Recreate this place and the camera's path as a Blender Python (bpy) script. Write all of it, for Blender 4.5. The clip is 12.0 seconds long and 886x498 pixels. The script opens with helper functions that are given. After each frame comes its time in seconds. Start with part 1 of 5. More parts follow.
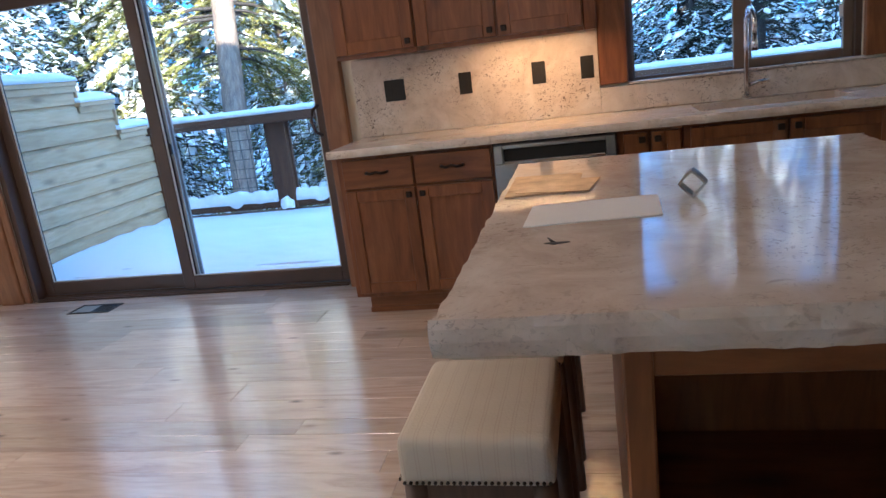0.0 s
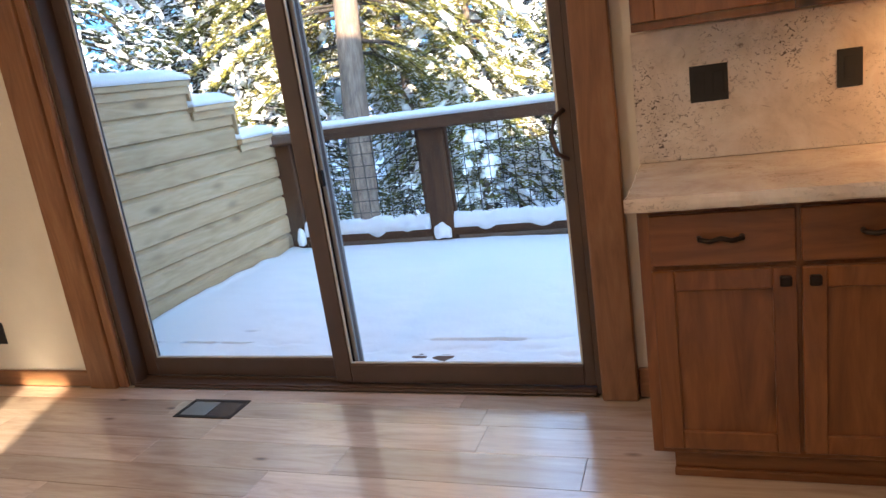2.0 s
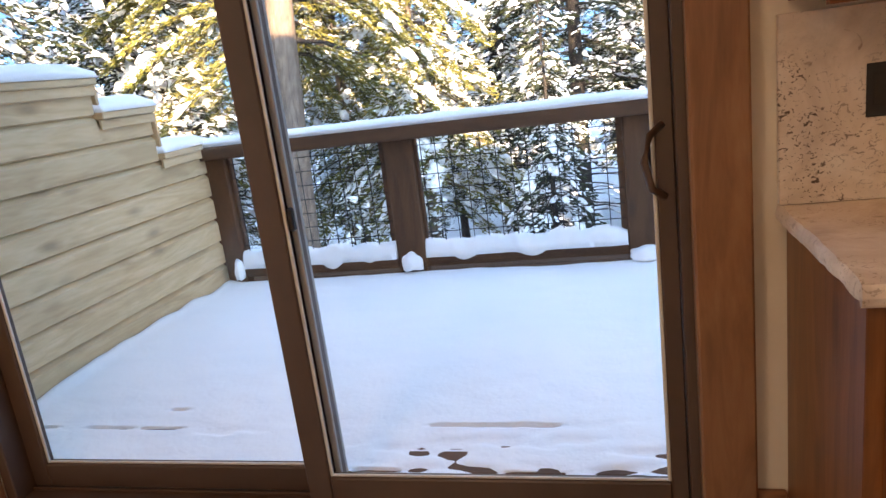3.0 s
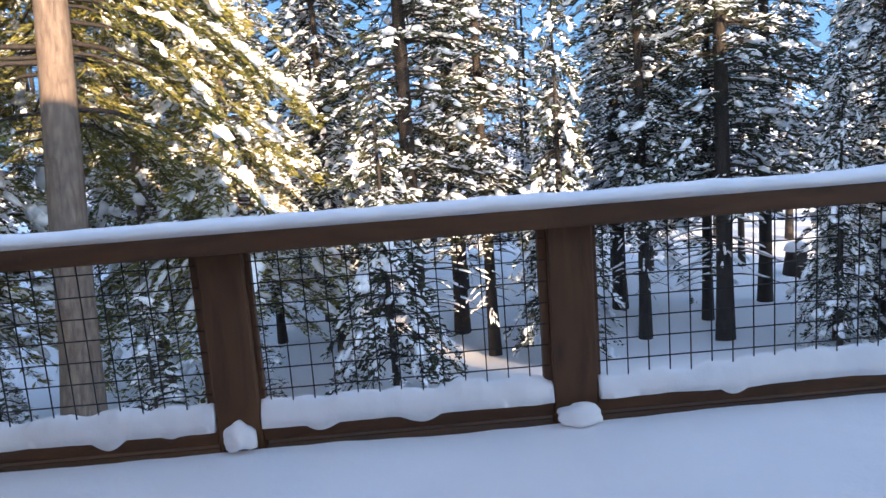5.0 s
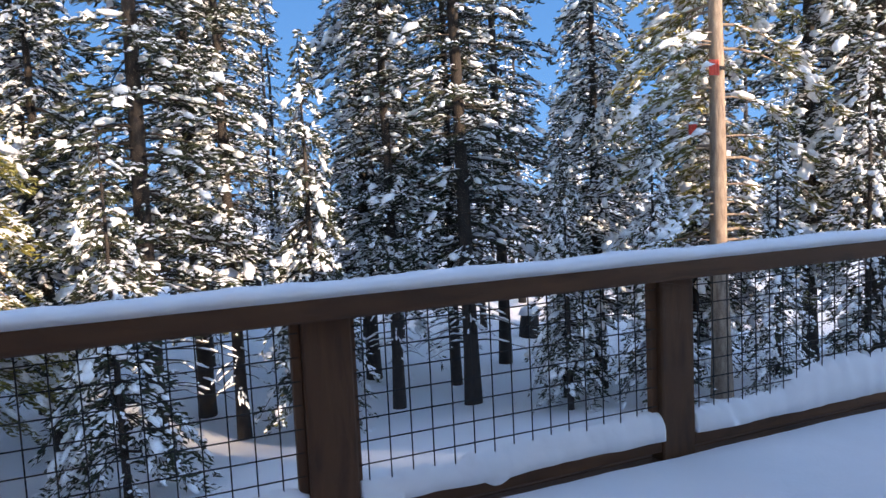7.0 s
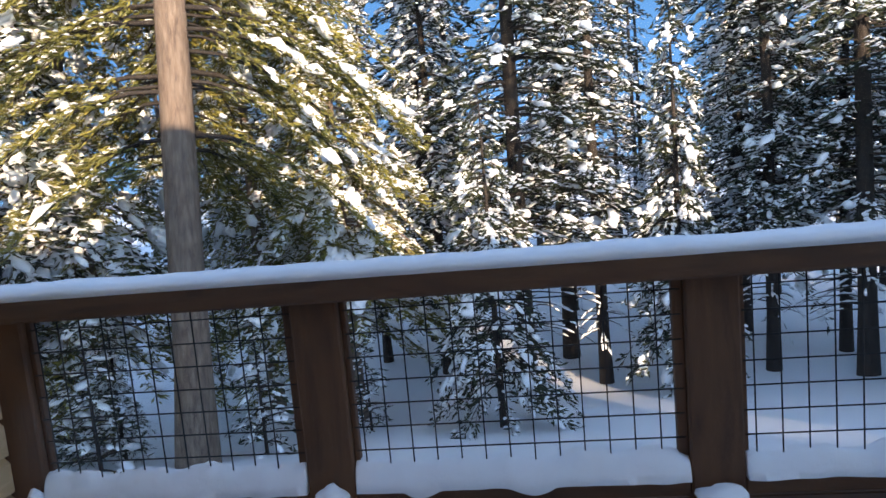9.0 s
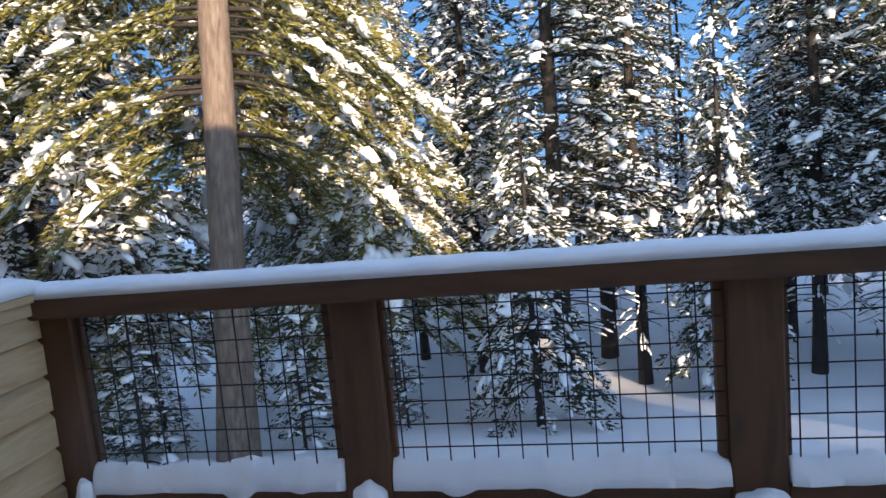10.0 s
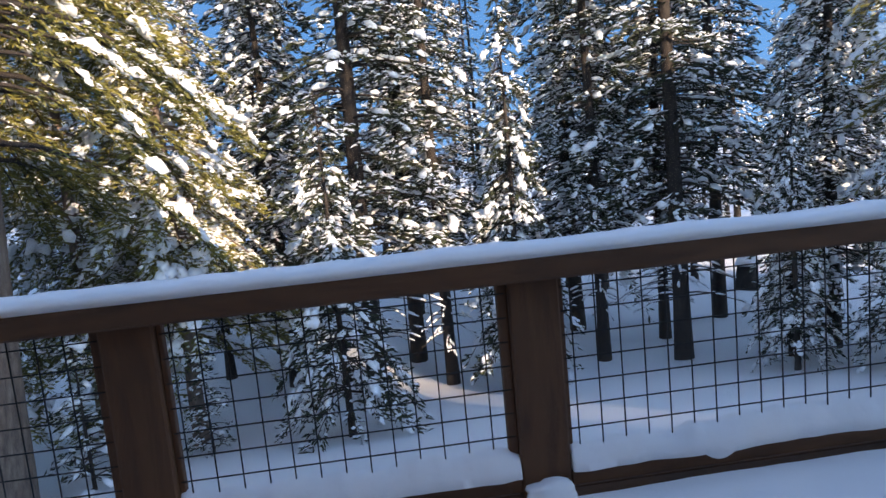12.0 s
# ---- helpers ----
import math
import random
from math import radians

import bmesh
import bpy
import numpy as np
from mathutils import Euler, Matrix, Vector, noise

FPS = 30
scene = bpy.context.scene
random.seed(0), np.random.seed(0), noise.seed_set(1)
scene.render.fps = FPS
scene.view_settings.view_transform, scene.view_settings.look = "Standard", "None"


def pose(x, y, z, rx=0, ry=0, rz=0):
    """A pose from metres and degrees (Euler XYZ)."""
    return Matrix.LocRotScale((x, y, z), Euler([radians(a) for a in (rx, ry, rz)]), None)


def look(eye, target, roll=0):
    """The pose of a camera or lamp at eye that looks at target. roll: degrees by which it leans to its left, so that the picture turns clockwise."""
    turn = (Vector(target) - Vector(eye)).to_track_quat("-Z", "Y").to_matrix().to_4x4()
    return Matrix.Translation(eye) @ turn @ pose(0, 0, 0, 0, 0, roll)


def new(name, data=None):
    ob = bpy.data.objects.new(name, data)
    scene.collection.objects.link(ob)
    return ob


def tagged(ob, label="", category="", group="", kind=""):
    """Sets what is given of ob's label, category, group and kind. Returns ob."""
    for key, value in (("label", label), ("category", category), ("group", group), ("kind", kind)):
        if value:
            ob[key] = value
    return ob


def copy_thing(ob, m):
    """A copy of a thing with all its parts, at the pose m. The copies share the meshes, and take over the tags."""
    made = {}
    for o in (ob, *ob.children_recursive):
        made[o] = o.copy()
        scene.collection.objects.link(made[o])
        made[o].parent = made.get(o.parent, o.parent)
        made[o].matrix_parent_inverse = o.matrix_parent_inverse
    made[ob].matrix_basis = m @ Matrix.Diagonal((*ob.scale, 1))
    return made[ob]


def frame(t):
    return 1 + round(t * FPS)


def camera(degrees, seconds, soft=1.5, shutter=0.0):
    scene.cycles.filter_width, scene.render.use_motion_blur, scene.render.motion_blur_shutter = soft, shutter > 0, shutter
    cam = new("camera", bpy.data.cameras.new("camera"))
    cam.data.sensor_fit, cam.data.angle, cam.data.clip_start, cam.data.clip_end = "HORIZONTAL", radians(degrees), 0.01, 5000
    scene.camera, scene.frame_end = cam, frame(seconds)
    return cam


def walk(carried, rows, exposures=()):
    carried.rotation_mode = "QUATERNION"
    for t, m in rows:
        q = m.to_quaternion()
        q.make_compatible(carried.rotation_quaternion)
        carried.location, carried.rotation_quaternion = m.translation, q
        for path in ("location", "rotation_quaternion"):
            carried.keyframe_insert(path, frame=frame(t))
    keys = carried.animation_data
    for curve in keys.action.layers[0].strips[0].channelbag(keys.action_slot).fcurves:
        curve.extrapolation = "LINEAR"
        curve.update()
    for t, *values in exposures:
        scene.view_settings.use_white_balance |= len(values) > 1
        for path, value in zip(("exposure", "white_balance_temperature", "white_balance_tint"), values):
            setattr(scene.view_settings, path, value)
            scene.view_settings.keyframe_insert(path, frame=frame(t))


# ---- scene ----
cam = camera(64.4, 12.0, 1.5)
PATH = [
    (0, (0.264, 0.888, 1.279), (-0.16, 2.777, 0.775), -7.1),
    (0.5, (0.072, 1.324, 1.281), (-0.409, 3.177, 0.702), -8.0),
    (1, (-0.217, 1.682, 1.303), (-0.927, 3.473, 0.768), -8.1),
    (1.5, (-0.537, 2.018, 1.32), (-1.219, 3.827, 0.807), -7.5),
    (2, (-0.874, 2.364, 1.325), (-1.555, 4.182, 0.844), -8.3),
    (2.5, (-1.204, 2.725, 1.338), (-1.834, 4.562, 0.862), -7.8),
    (2.7, (-1.301, 2.89, 1.337), (-1.868, 4.743, 0.843), -7.6),
    (4.3, (-1.867, 4.092, 1.33), (-2.07, 6.047, 0.958), -6.8),
    (4.5, (-1.89, 4.214, 1.333), (-2.026, 6.177, 0.978), -6.3),
    (5, (-1.934, 4.541, 1.354), (-1.866, 6.514, 1.039), -4.3),
    (5.5, (-1.889, 4.761, 1.352), (-1.786, 6.739, 1.072), -3.5),
    (6, (-1.857, 4.882, 1.377), (-1.631, 6.854, 1.132), -3.5),
    (6.5, (-1.867, 4.839, 1.417), (-1.217, 6.719, 1.209), -2.7),
    (7, (-1.884, 4.83, 1.423), (-1.124, 6.672, 1.252), -2.7),
    (7.5, (-1.946, 4.837, 1.42), (-1.529, 6.786, 1.259), -3.0),
    (7.7, (-1.957, 4.819, 1.43), (-1.719, 6.798, 1.265), -3.3),
    (9.3, (-1.95, 4.925, 1.44), (-2.248, 6.886, 1.178), -5.2),
    (9.5, (-1.951, 4.903, 1.442), (-2.29, 6.857, 1.179), -5.2),
    (10, (-1.95, 4.908, 1.445), (-2.284, 6.865, 1.197), -5.2),
    (10.5, (-1.907, 4.94, 1.447), (-1.912, 6.927, 1.218), -4.6),
    (11, (-1.866, 4.953, 1.452), (-1.485, 6.903, 1.228), -3.8),
    (11.5, (-1.844, 4.964, 1.444), (-1.427, 6.904, 1.195), -4.7),
    (12, (-1.872, 4.95, 1.448), (-1.671, 6.921, 1.174), -5.5),
]
EXPOSURE = [(0.0, 3.3, 5000, 10), (1.0, 3.08, 5700, 14), (1.5, 3.2, 5900, 15), (2.7, 3.25, 7500, 22), (4.3, 2.45, 7700, 25), (5.0, 2.2, 7500, 27), (5.5, 2.05, 7300, 28), (6.5, 1.7, 7000, 28), (9.5, 1.75, 7000, 23), (10.5, 1.65, 7000, 25), (12.0, 1.55, 6900, 26)]
walk(cam, [(t, look(eye, target, roll)) for t, eye, target, roll in PATH], EXPOSURE)

# ---- world and light ----
SUN_WAY = Vector((0.41, -0.912, 0.0)).normalized()
SUN_HIGH = radians(14)
world = bpy.data.worlds.new("sky")
scene.world = world
world.use_nodes = True
wn = world.node_tree
sky = wn.nodes.new("ShaderNodeTexSky")
sky.sky_type = "NISHITA"
sky.sun_disc = False
sky.sun_elevation = SUN_HIGH
sky.sun_rotation = math.atan2(SUN_WAY.x, SUN_WAY.y)
sky.altitude = 2200
sky.air_density, sky.dust_density, sky.ozone_density = 1.6, 0.2, 2.8
wn.links.new(sky.outputs[0], wn.nodes["Background"].inputs[0])
wn.nodes["Background"].inputs[1].default_value = 0.15
sun_data = bpy.data.lights.new("sun", "SUN")
sun_data.energy, sun_data.angle, sun_data.color = 2.9, radians(0.5), (1.0, 0.85, 0.60)
sun = new("sun", sun_data)
to_sun = Vector((SUN_WAY.x * math.cos(SUN_HIGH), SUN_WAY.y * math.cos(SUN_HIGH), math.sin(SUN_HIGH)))
sun.matrix_world = look((0, 0, 30), Vector((0, 0, 30)) - to_sun)


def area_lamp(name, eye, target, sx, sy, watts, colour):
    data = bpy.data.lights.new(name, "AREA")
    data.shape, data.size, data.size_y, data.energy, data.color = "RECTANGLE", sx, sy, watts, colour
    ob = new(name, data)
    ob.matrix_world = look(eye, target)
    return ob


# warm strip under the wall cabinet
area_lamp("under_cabinet_lamp", (0.0, 4.74, 1.345), (0.0, 4.80, 0.9), 0.55, 0.03, 0.36, (1.0, 0.50, 0.17))
# unseen fill lamps added under the ceiling to brighten the room
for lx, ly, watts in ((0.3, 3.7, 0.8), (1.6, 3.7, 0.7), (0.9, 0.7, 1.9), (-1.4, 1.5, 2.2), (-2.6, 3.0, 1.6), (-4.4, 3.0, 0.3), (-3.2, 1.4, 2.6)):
    area_lamp("added_fill_lamp", (lx, ly, 2.70), (lx, ly, 0), 0.14, 0.14, watts, (1.0, 0.70, 0.45))


# ---- materials ----
def shader(name, rough=0.6, metal=0.0):
    m = bpy.data.materials.new(name)
    m.use_nodes = True
    t = m.node_tree
    b = t.nodes["Principled BSDF"]
    b.inputs["Roughness"].default_value = rough
    b.inputs["Metallic"].default_value = metal
    return m, t, b


def node(t, kind, **values):
    n = t.nodes.new(kind)
    for key, value in values.items():
        n.inputs[key.replace("_", " ")].default_value = value
    return n


def ramp(t, source, stops):
    r = t.nodes.new("ShaderNodeValToRGB")
    while len(r.color_ramp.elements) < len(stops):
        r.color_ramp.elements.new(0.5)
    for e, (at, c) in zip(r.color_ramp.elements, stops):
        e.position, e.color = at, (*c, 1)
    t.links.new(source, r.inputs[0])
    return r.outputs[0]


def mixed(t, kind, fac, a, b):
    n = t.nodes.new("ShaderNodeMix")
    n.data_type, n.blend_type = "RGBA", kind
    for sock, v in ((n.inputs[0], fac), (n.inputs[6], a), (n.inputs[7], b)):
        if isinstance(v, bpy.types.NodeSocket):
            t.links.new(v, sock)
        elif sock.type == "RGBA":
            sock.default_value = (*v, 1)
        else:
            sock.default_value = v
    return n.outputs[2]


def coords(t, scale=(1, 1, 1), random_shift=0.0):
    tc = t.nodes.new("ShaderNodeTexCoord")
    mp = t.nodes.new("ShaderNodeMapping")
    mp.inputs["Scale"].default_value = scale
    src = tc.outputs["Object"]
    if random_shift:
        oi = t.nodes.new("ShaderNodeObjectInfo")
        mul = t.nodes.new("ShaderNodeMath")
        mul.operation = "MULTIPLY"
        mul.inputs[1].default_value = random_shift
        t.links.new(oi.outputs["Random"], mul.inputs[0])
        add = t.nodes.new("ShaderNodeVectorMath")
        t.links.new(src, add.inputs[0])
        t.links.new(mul.outputs[0], add.inputs[1])
        src = add.outputs[0]
    t.links.new(src, mp.inputs["Vector"])
    return mp.outputs[0]


def bump(t, b, source, strength, distance):
    n = node(t, "ShaderNodeBump", Strength=strength, Distance=distance)
    t.links.new(source, n.inputs["Height"])
    t.links.new(n.outputs[0], b.inputs["Normal"])


def wood(name, dark, mid, light, rough, along="x", knots=0.5, vary=0.25, scale=1.0, small=1.0, spot=1.0):
    """Grain that runs along one axis, with dark knots and a tone of its own for each piece."""
    m, t, b = shader(name, rough)
    k = {"x": (0.9, 7, 7), "y": (7, 0.9, 7), "z": (7, 7, 0.9)}[along]
    v = coords(t, tuple(q * scale for q in k), 37.0)
    n1 = node(t, "ShaderNodeTexNoise", Scale=1.6, Detail=6.0, Roughness=0.62, Distortion=1.6)
    t.links.new(v, n1.inputs["Vector"])
    base = ramp(t, n1.outputs["Fac"], [(0.28, dark), (0.5, mid), (0.74, light)])
    n2 = node(t, "ShaderNodeTexNoise", Scale=9.0, Detail=3.0, Roughness=0.6)
    t.links.new(v, n2.inputs["Vector"])
    fine = ramp(t, n2.outputs["Fac"], [(0.3, (0.72, 0.68, 0.64)), (0.6, (1, 1, 1))])
    col = mixed(t, "MULTIPLY", 0.4, base, fine)
    kk = {"x": (2.2, 6.0, 6.0), "y": (6.0, 2.2, 6.0), "z": (6.0, 6.0, 2.2)}[along]
    kv = coords(t, tuple(q * scale * small for q in kk), 91.0)
    vo = node(t, "ShaderNodeTexVoronoi", Scale=1.0, Randomness=1.0)
    t.links.new(kv, vo.inputs["Vector"])
    dots = ramp(t, vo.outputs["Distance"], [(0.06 * spot, (0.02, 0.01, 0.01)), (0.13 * spot, (0.5, 0.44, 0.4)), (0.24 * spot, (1, 1, 1))])
    col = mixed(t, "MULTIPLY", knots, col, dots)
    oi = t.nodes.new("ShaderNodeObjectInfo")
    tone = ramp(t, oi.outputs["Random"], [(0.0, (1 - vary, 1 - vary, 1 - vary * 1.1)), (1.0, (1, 1, 1))])
    col = mixed(t, "MULTIPLY", 1.0, col, tone)
    t.links.new(col, b.inputs["Base Color"])
    bump(t, b, n2.outputs["Fac"], 0.18, 0.002)
    return m


def plain(name, colour, rough=0.5, metal=0.0, vary=0.12, scale=6.0, relief=0.1, depth=0.002):
    """Even paint, metal or cloth with faint blotches and a fine relief."""
    m, t, b = shader(name, rough, metal)
    v = coords(t)
    n1 = node(t, "ShaderNodeTexNoise", Scale=scale, Detail=5.0, Roughness=0.6)
    t.links.new(v, n1.inputs["Vector"])
    lo = tuple(c * (1 - vary) for c in colour)
    hi = tuple(min(1, c * (1 + vary)) for c in colour)
    t.links.new(ramp(t, n1.outputs["Fac"], [(0.3, lo), (0.7, hi)]), b.inputs["Base Color"])
    n2 = node(t, "ShaderNodeTexNoise", Scale=scale * 22, Detail=2.0)
    t.links.new(v, n2.inputs["Vector"])
    bump(t, b, n2.outputs["Fac"], relief, depth)
    return m


def granite_stone(name, polish, flecks):
    m, t, b = shader(name, polish)
    v = coords(t)
    n1 = node(t, "ShaderNodeTexNoise", Scale=5.0, Detail=6.0, Roughness=0.65, Distortion=0.8)
    t.links.new(v, n1.inputs["Vector"])
    col = ramp(t, n1.outputs["Fac"], [(0.3, (0.48, 0.40, 0.34)), (0.5, (0.63, 0.55, 0.48)), (0.7, (0.74, 0.68, 0.62))])
    n2 = node(t, "ShaderNodeTexNoise", Scale=62.0, Detail=3.0, Roughness=0.65, Distortion=1.2)
    t.links.new(coords(t, (1.0, 0.8, 1.3)), n2.inputs["Vector"])
    n3 = node(t, "ShaderNodeTexNoise", Scale=4.0, Detail=2.0)
    t.links.new(v, n3.inputs["Vector"])
    fleck = ramp(t, n2.outputs["Fac"], [(0.385, (0.10, 0.07, 0.06)), (0.425, (1, 1, 1))])
    fleck2 = ramp(t, n3.outputs["Fac"], [(0.42, (0.06, 0.06, 0.06)), (0.62, (1, 1, 1))])
    col = mixed(t, "MULTIPLY", flecks, col, mixed(t, "MIX", fleck2, (1, 1, 1), fleck))
    n4 = node(t, "ShaderNodeTexNoise", Scale=7.0, Detail=4.0, Distortion=3.0)
    t.links.new(coords(t, (1.0, 2.2, 1.6)), n4.inputs["Vector"])
    vein = ramp(t, n4.outputs["Fac"], [(0.27, (0.32, 0.24, 0.19)), (0.34, (1, 1, 1))])
    col = mixed(t, "MULTIPLY", 0.2 + 0.5 * flecks, col, vein)
    t.links.new(col, b.inputs["Base Color"])
    bump(t, b, n2.outputs["Fac"], 0.05, 0.001)
    return m


def clear_glass(name):
    m = bpy.data.materials.new(name)
    m.use_nodes = True
    t = m.node_tree
    t.nodes.remove(t.nodes["Principled BSDF"])
    clear = t.nodes.new("ShaderNodeBsdfTransparent")
    clear.inputs[0].default_value = (0.975, 0.985, 0.98, 1)
    gloss = node(t, "ShaderNodeBsdfGlossy", Roughness=0.0)
    lw = t.nodes.new("ShaderNodeLayerWeight")
    fac = t.nodes.new("ShaderNodeMath")
    fac.operation = "POWER"
    fac.inputs[1].default_value = 4.0
    t.links.new(lw.outputs["Facing"], fac.inputs[0])
    low = t.nodes.new("ShaderNodeMath")
    low.operation = "MULTIPLY_ADD"
    low.inputs[1].default_value, low.inputs[2].default_value = 0.6, 0.008
    t.links.new(fac.outputs[0], low.inputs[0])
    mx = t.nodes.new("ShaderNodeMixShader")
    t.links.new(low.outputs[0], mx.inputs[0])
    t.links.new(clear.outputs[0], mx.inputs[1])
    t.links.new(gloss.outputs[0], mx.inputs[2])
    t.links.new(mx.outputs[0], t.nodes["Material Output"].inputs[0])
    return m


def snow_cover(name, scale=1.0):
    m, t, b = shader(name, 0.75)
    v = coords(t)
    n1 = node(t, "ShaderNodeTexNoise", Scale=2.2 * scale, Detail=6.0, Roughness=0.6)
    t.links.new(v, n1.inputs["Vector"])
    t.links.new(ramp(t, n1.outputs["Fac"], [(0.3, (0.88, 0.90, 0.92)), (0.65, (0.95, 0.95, 0.96))]), b.inputs["Base Color"])
    n2 = node(t, "ShaderNodeTexNoise", Scale=34.0 * scale, Detail=4.0, Roughness=0.7)
    t.links.new(v, n2.inputs["Vector"])
    bump(t, b, n2.outputs["Fac"], 0.35, 0.012)
    b.inputs["Subsurface Weight"].default_value = 0.0
    return m


def bark_skin(name, dark, light):
    m, t, b = shader(name, 0.9)
    v = coords(t, (9, 9, 2.2))
    n1 = node(t, "ShaderNodeTexVoronoi", Scale=1.6)
    t.links.new(v, n1.inputs["Vector"])
    n2 = node(t, "ShaderNodeTexNoise", Scale=2.4, Detail=6.0, Roughness=0.7)
    t.links.new(v, n2.inputs["Vector"])
    col = ramp(t, n2.outputs["Fac"], [(0.3, dark), (0.7, light)])
    groove = ramp(t, n1.outputs["Distance"], [(0.1, (1, 1, 1)), (0.7, (0.55, 0.5, 0.5))])
    t.links.new(mixed(t, "MULTIPLY", 0.7, col, groove), b.inputs["Base Color"])
    bump(t, b, n2.outputs["Fac"], 0.7, 0.03)
    return m


def needle_green(name, dark, light):
    m, t, b = shader(name, 0.65)
    geo = t.nodes.new("ShaderNodeNewGeometry")
    v = coords(t)
    n1 = node(t, "ShaderNodeTexNoise", Scale=0.9, Detail=2.0)
    t.links.new(v, n1.inputs["Vector"])
    a = ramp(t, geo.outputs["Random Per Island"], [(0.0, dark), (1.0, light)])
    patch = ramp(t, n1.outputs["Fac"], [(0.35, (0.65, 0.7, 0.75)), (0.65, (1.1, 1.05, 0.9))])
    t.links.new(mixed(t, "MULTIPLY", 1.0, a, patch), b.inputs["Base Color"])
    return m


ALDER = wood("knotty alder", (0.125, 0.040, 0.011), (0.215, 0.076, 0.022), (0.30, 0.118, 0.037), 0.36, "z", 0.75, 0.18)
ALDER_X = wood("knotty alder crosswise", (0.125, 0.040, 0.011), (0.215, 0.076, 0.022), (0.30, 0.118, 0.037), 0.36, "x", 0.75, 0.18)
CASING = wood("door casing fir", (0.17, 0.075, 0.032), (0.26, 0.12, 0.053), (0.34, 0.175, 0.082), 0.45, "z", 0.2, 0.1)
CASING_X = wood("casing fir crosswise", (0.17, 0.075, 0.032), (0.26, 0.12, 0.053), (0.34, 0.175, 0.082), 0.45, "x", 0.2, 0.1)
FLOOR_WOOD = wood("oiled hickory plank", (0.50, 0.35, 0.25), (0.72, 0.57, 0.45), (0.84, 0.72, 0.61), 0.30, "x", 0.8, 0.32, small=1.5, spot=0.6)
CEDAR = wood("new cedar board", (0.53, 0.355, 0.195), (0.65, 0.455, 0.265), (0.74, 0.55, 0.345), 0.75, "y", 0.4, 0.2)
CEDAR_X = wood("cedar rail", (0.066, 0.026, 0.010), (0.112, 0.045, 0.017), (0.162, 0.070, 0.028), 0.72, "x", 0.4, 0.15)
CEDAR_Z = wood("cedar post", (0.066, 0.026, 0.010), (0.112, 0.045, 0.017), (0.162, 0.070, 0.028), 0.72, "z", 0.4, 0.15)
STOOL_WOOD = wood("dark stool wood", (0.05, 0.028, 0.017), (0.09, 0.05, 0.03), (0.14, 0.08, 0.05), 0.45, "z", 0.2, 0.1)
FRAME = plain("bronze door cladding", (0.078, 0.046, 0.031), 0.42, 0.0, 0.15, 5.0, 0.06)
SASH = plain("tan window sash", (0.17, 0.12, 0.085), 0.45, 0.0, 0.12, 5.0, 0.06)
FRAME_OUT = plain("weathered grey cladding", (0.36, 0.35, 0.32), 0.5, 0.0, 0.1, 5.0, 0.06)
SEAL = plain("pale glazing bead", (0.62, 0.62, 0.58), 0.5)
PLASTER = plain("warm off-white plaster", (0.68, 0.62, 0.51), 0.85, 0.0, 0.05, 2.0, 0.35, 0.004)
CEILING_PAINT = plain("ceiling paint", (0.72, 0.66, 0.56), 0.9, 0.0, 0.05, 2.0, 0.3, 0.004)
GRANITE = granite_stone("cream granite polished", 0.08, 0.4)
GRANITE_WALL = granite_stone("cream granite splash", 0.28, 0.95)
GRANITE_ROUGH = granite_stone("chiselled granite edge", 0.7, 0.4)
STEEL = plain("brushed stainless steel", (0.36, 0.345, 0.325), 0.38, 1.0, 0.08, 4.0, 0.08)
CHROME = plain("polished chrome", (0.75, 0.75, 0.76), 0.10, 1.0, 0.04, 4.0, 0.0)
BLACK = plain("black plastic", (0.012, 0.011, 0.011), 0.62, 0.0, 0.2, 8.0, 0.05)
IRON = plain("dark bronze hardware", (0.035, 0.026, 0.021), 0.45, 0.8, 0.2, 8.0, 0.1)
WIRE = plain("black coated wire", (0.012, 0.012, 0.014), 0.5, 0.4, 0.2, 8.0, 0.1)


def striped_cloth(name, base, stripe):
    m, t, b = shader(name, 0.95)
    v = coords(t)
    wave = node(t, "ShaderNodeTexWave", Scale=11.0, Distortion=0.6, Detail=2.0)
    t.links.new(v, wave.inputs["Vector"])
    col = ramp(t, wave.outputs["Fac"], [(0.78, base), (0.9, stripe), (1.0, base)])
    n1 = node(t, "ShaderNodeTexNoise", Scale=5.0, Detail=4.0)
    t.links.new(v, n1.inputs["Vector"])
    t.links.new(mixed(t, "MULTIPLY", 1.0, col, ramp(t, n1.outputs["Fac"], [(0.3, (0.88, 0.88, 0.87)), (0.7, (1, 1, 1))])), b.inputs["Base Color"])
    n2 = node(t, "ShaderNodeTexNoise", Scale=190.0, Detail=2.0)
    t.links.new(v, n2.inputs["Vector"])
    bump(t, b, n2.outputs["Fac"], 0.5, 0.002)
    return m


LINEN = striped_cloth("cream striped linen", (0.58, 0.51, 0.41), (0.52, 0.44, 0.35))
PAPER = plain("white paper", (0.80, 0.79, 0.78), 0.6, 0.0, 0.02, 3.0, 0.02)
CARD = plain("glossy tan kraft", (0.52, 0.36, 0.22), 0.18, 0.0, 0.35, 14.0, 0.02)
GLASS = clear_glass("window glass")
for m in (FLOOR_WOOD,):
    m.node_tree.nodes["Principled BSDF"].inputs["Coat Weight"].default_value = 1.0
    m.node_tree.nodes["Principled BSDF"].inputs["Coat Roughness"].default_value = 0.16
    m.node_tree.nodes["Principled BSDF"].inputs["Coat IOR"].default_value = 1.95
SNOW = snow_cover("fresh snow")
SNOW_FAR = snow_cover("forest snow", 0.6)
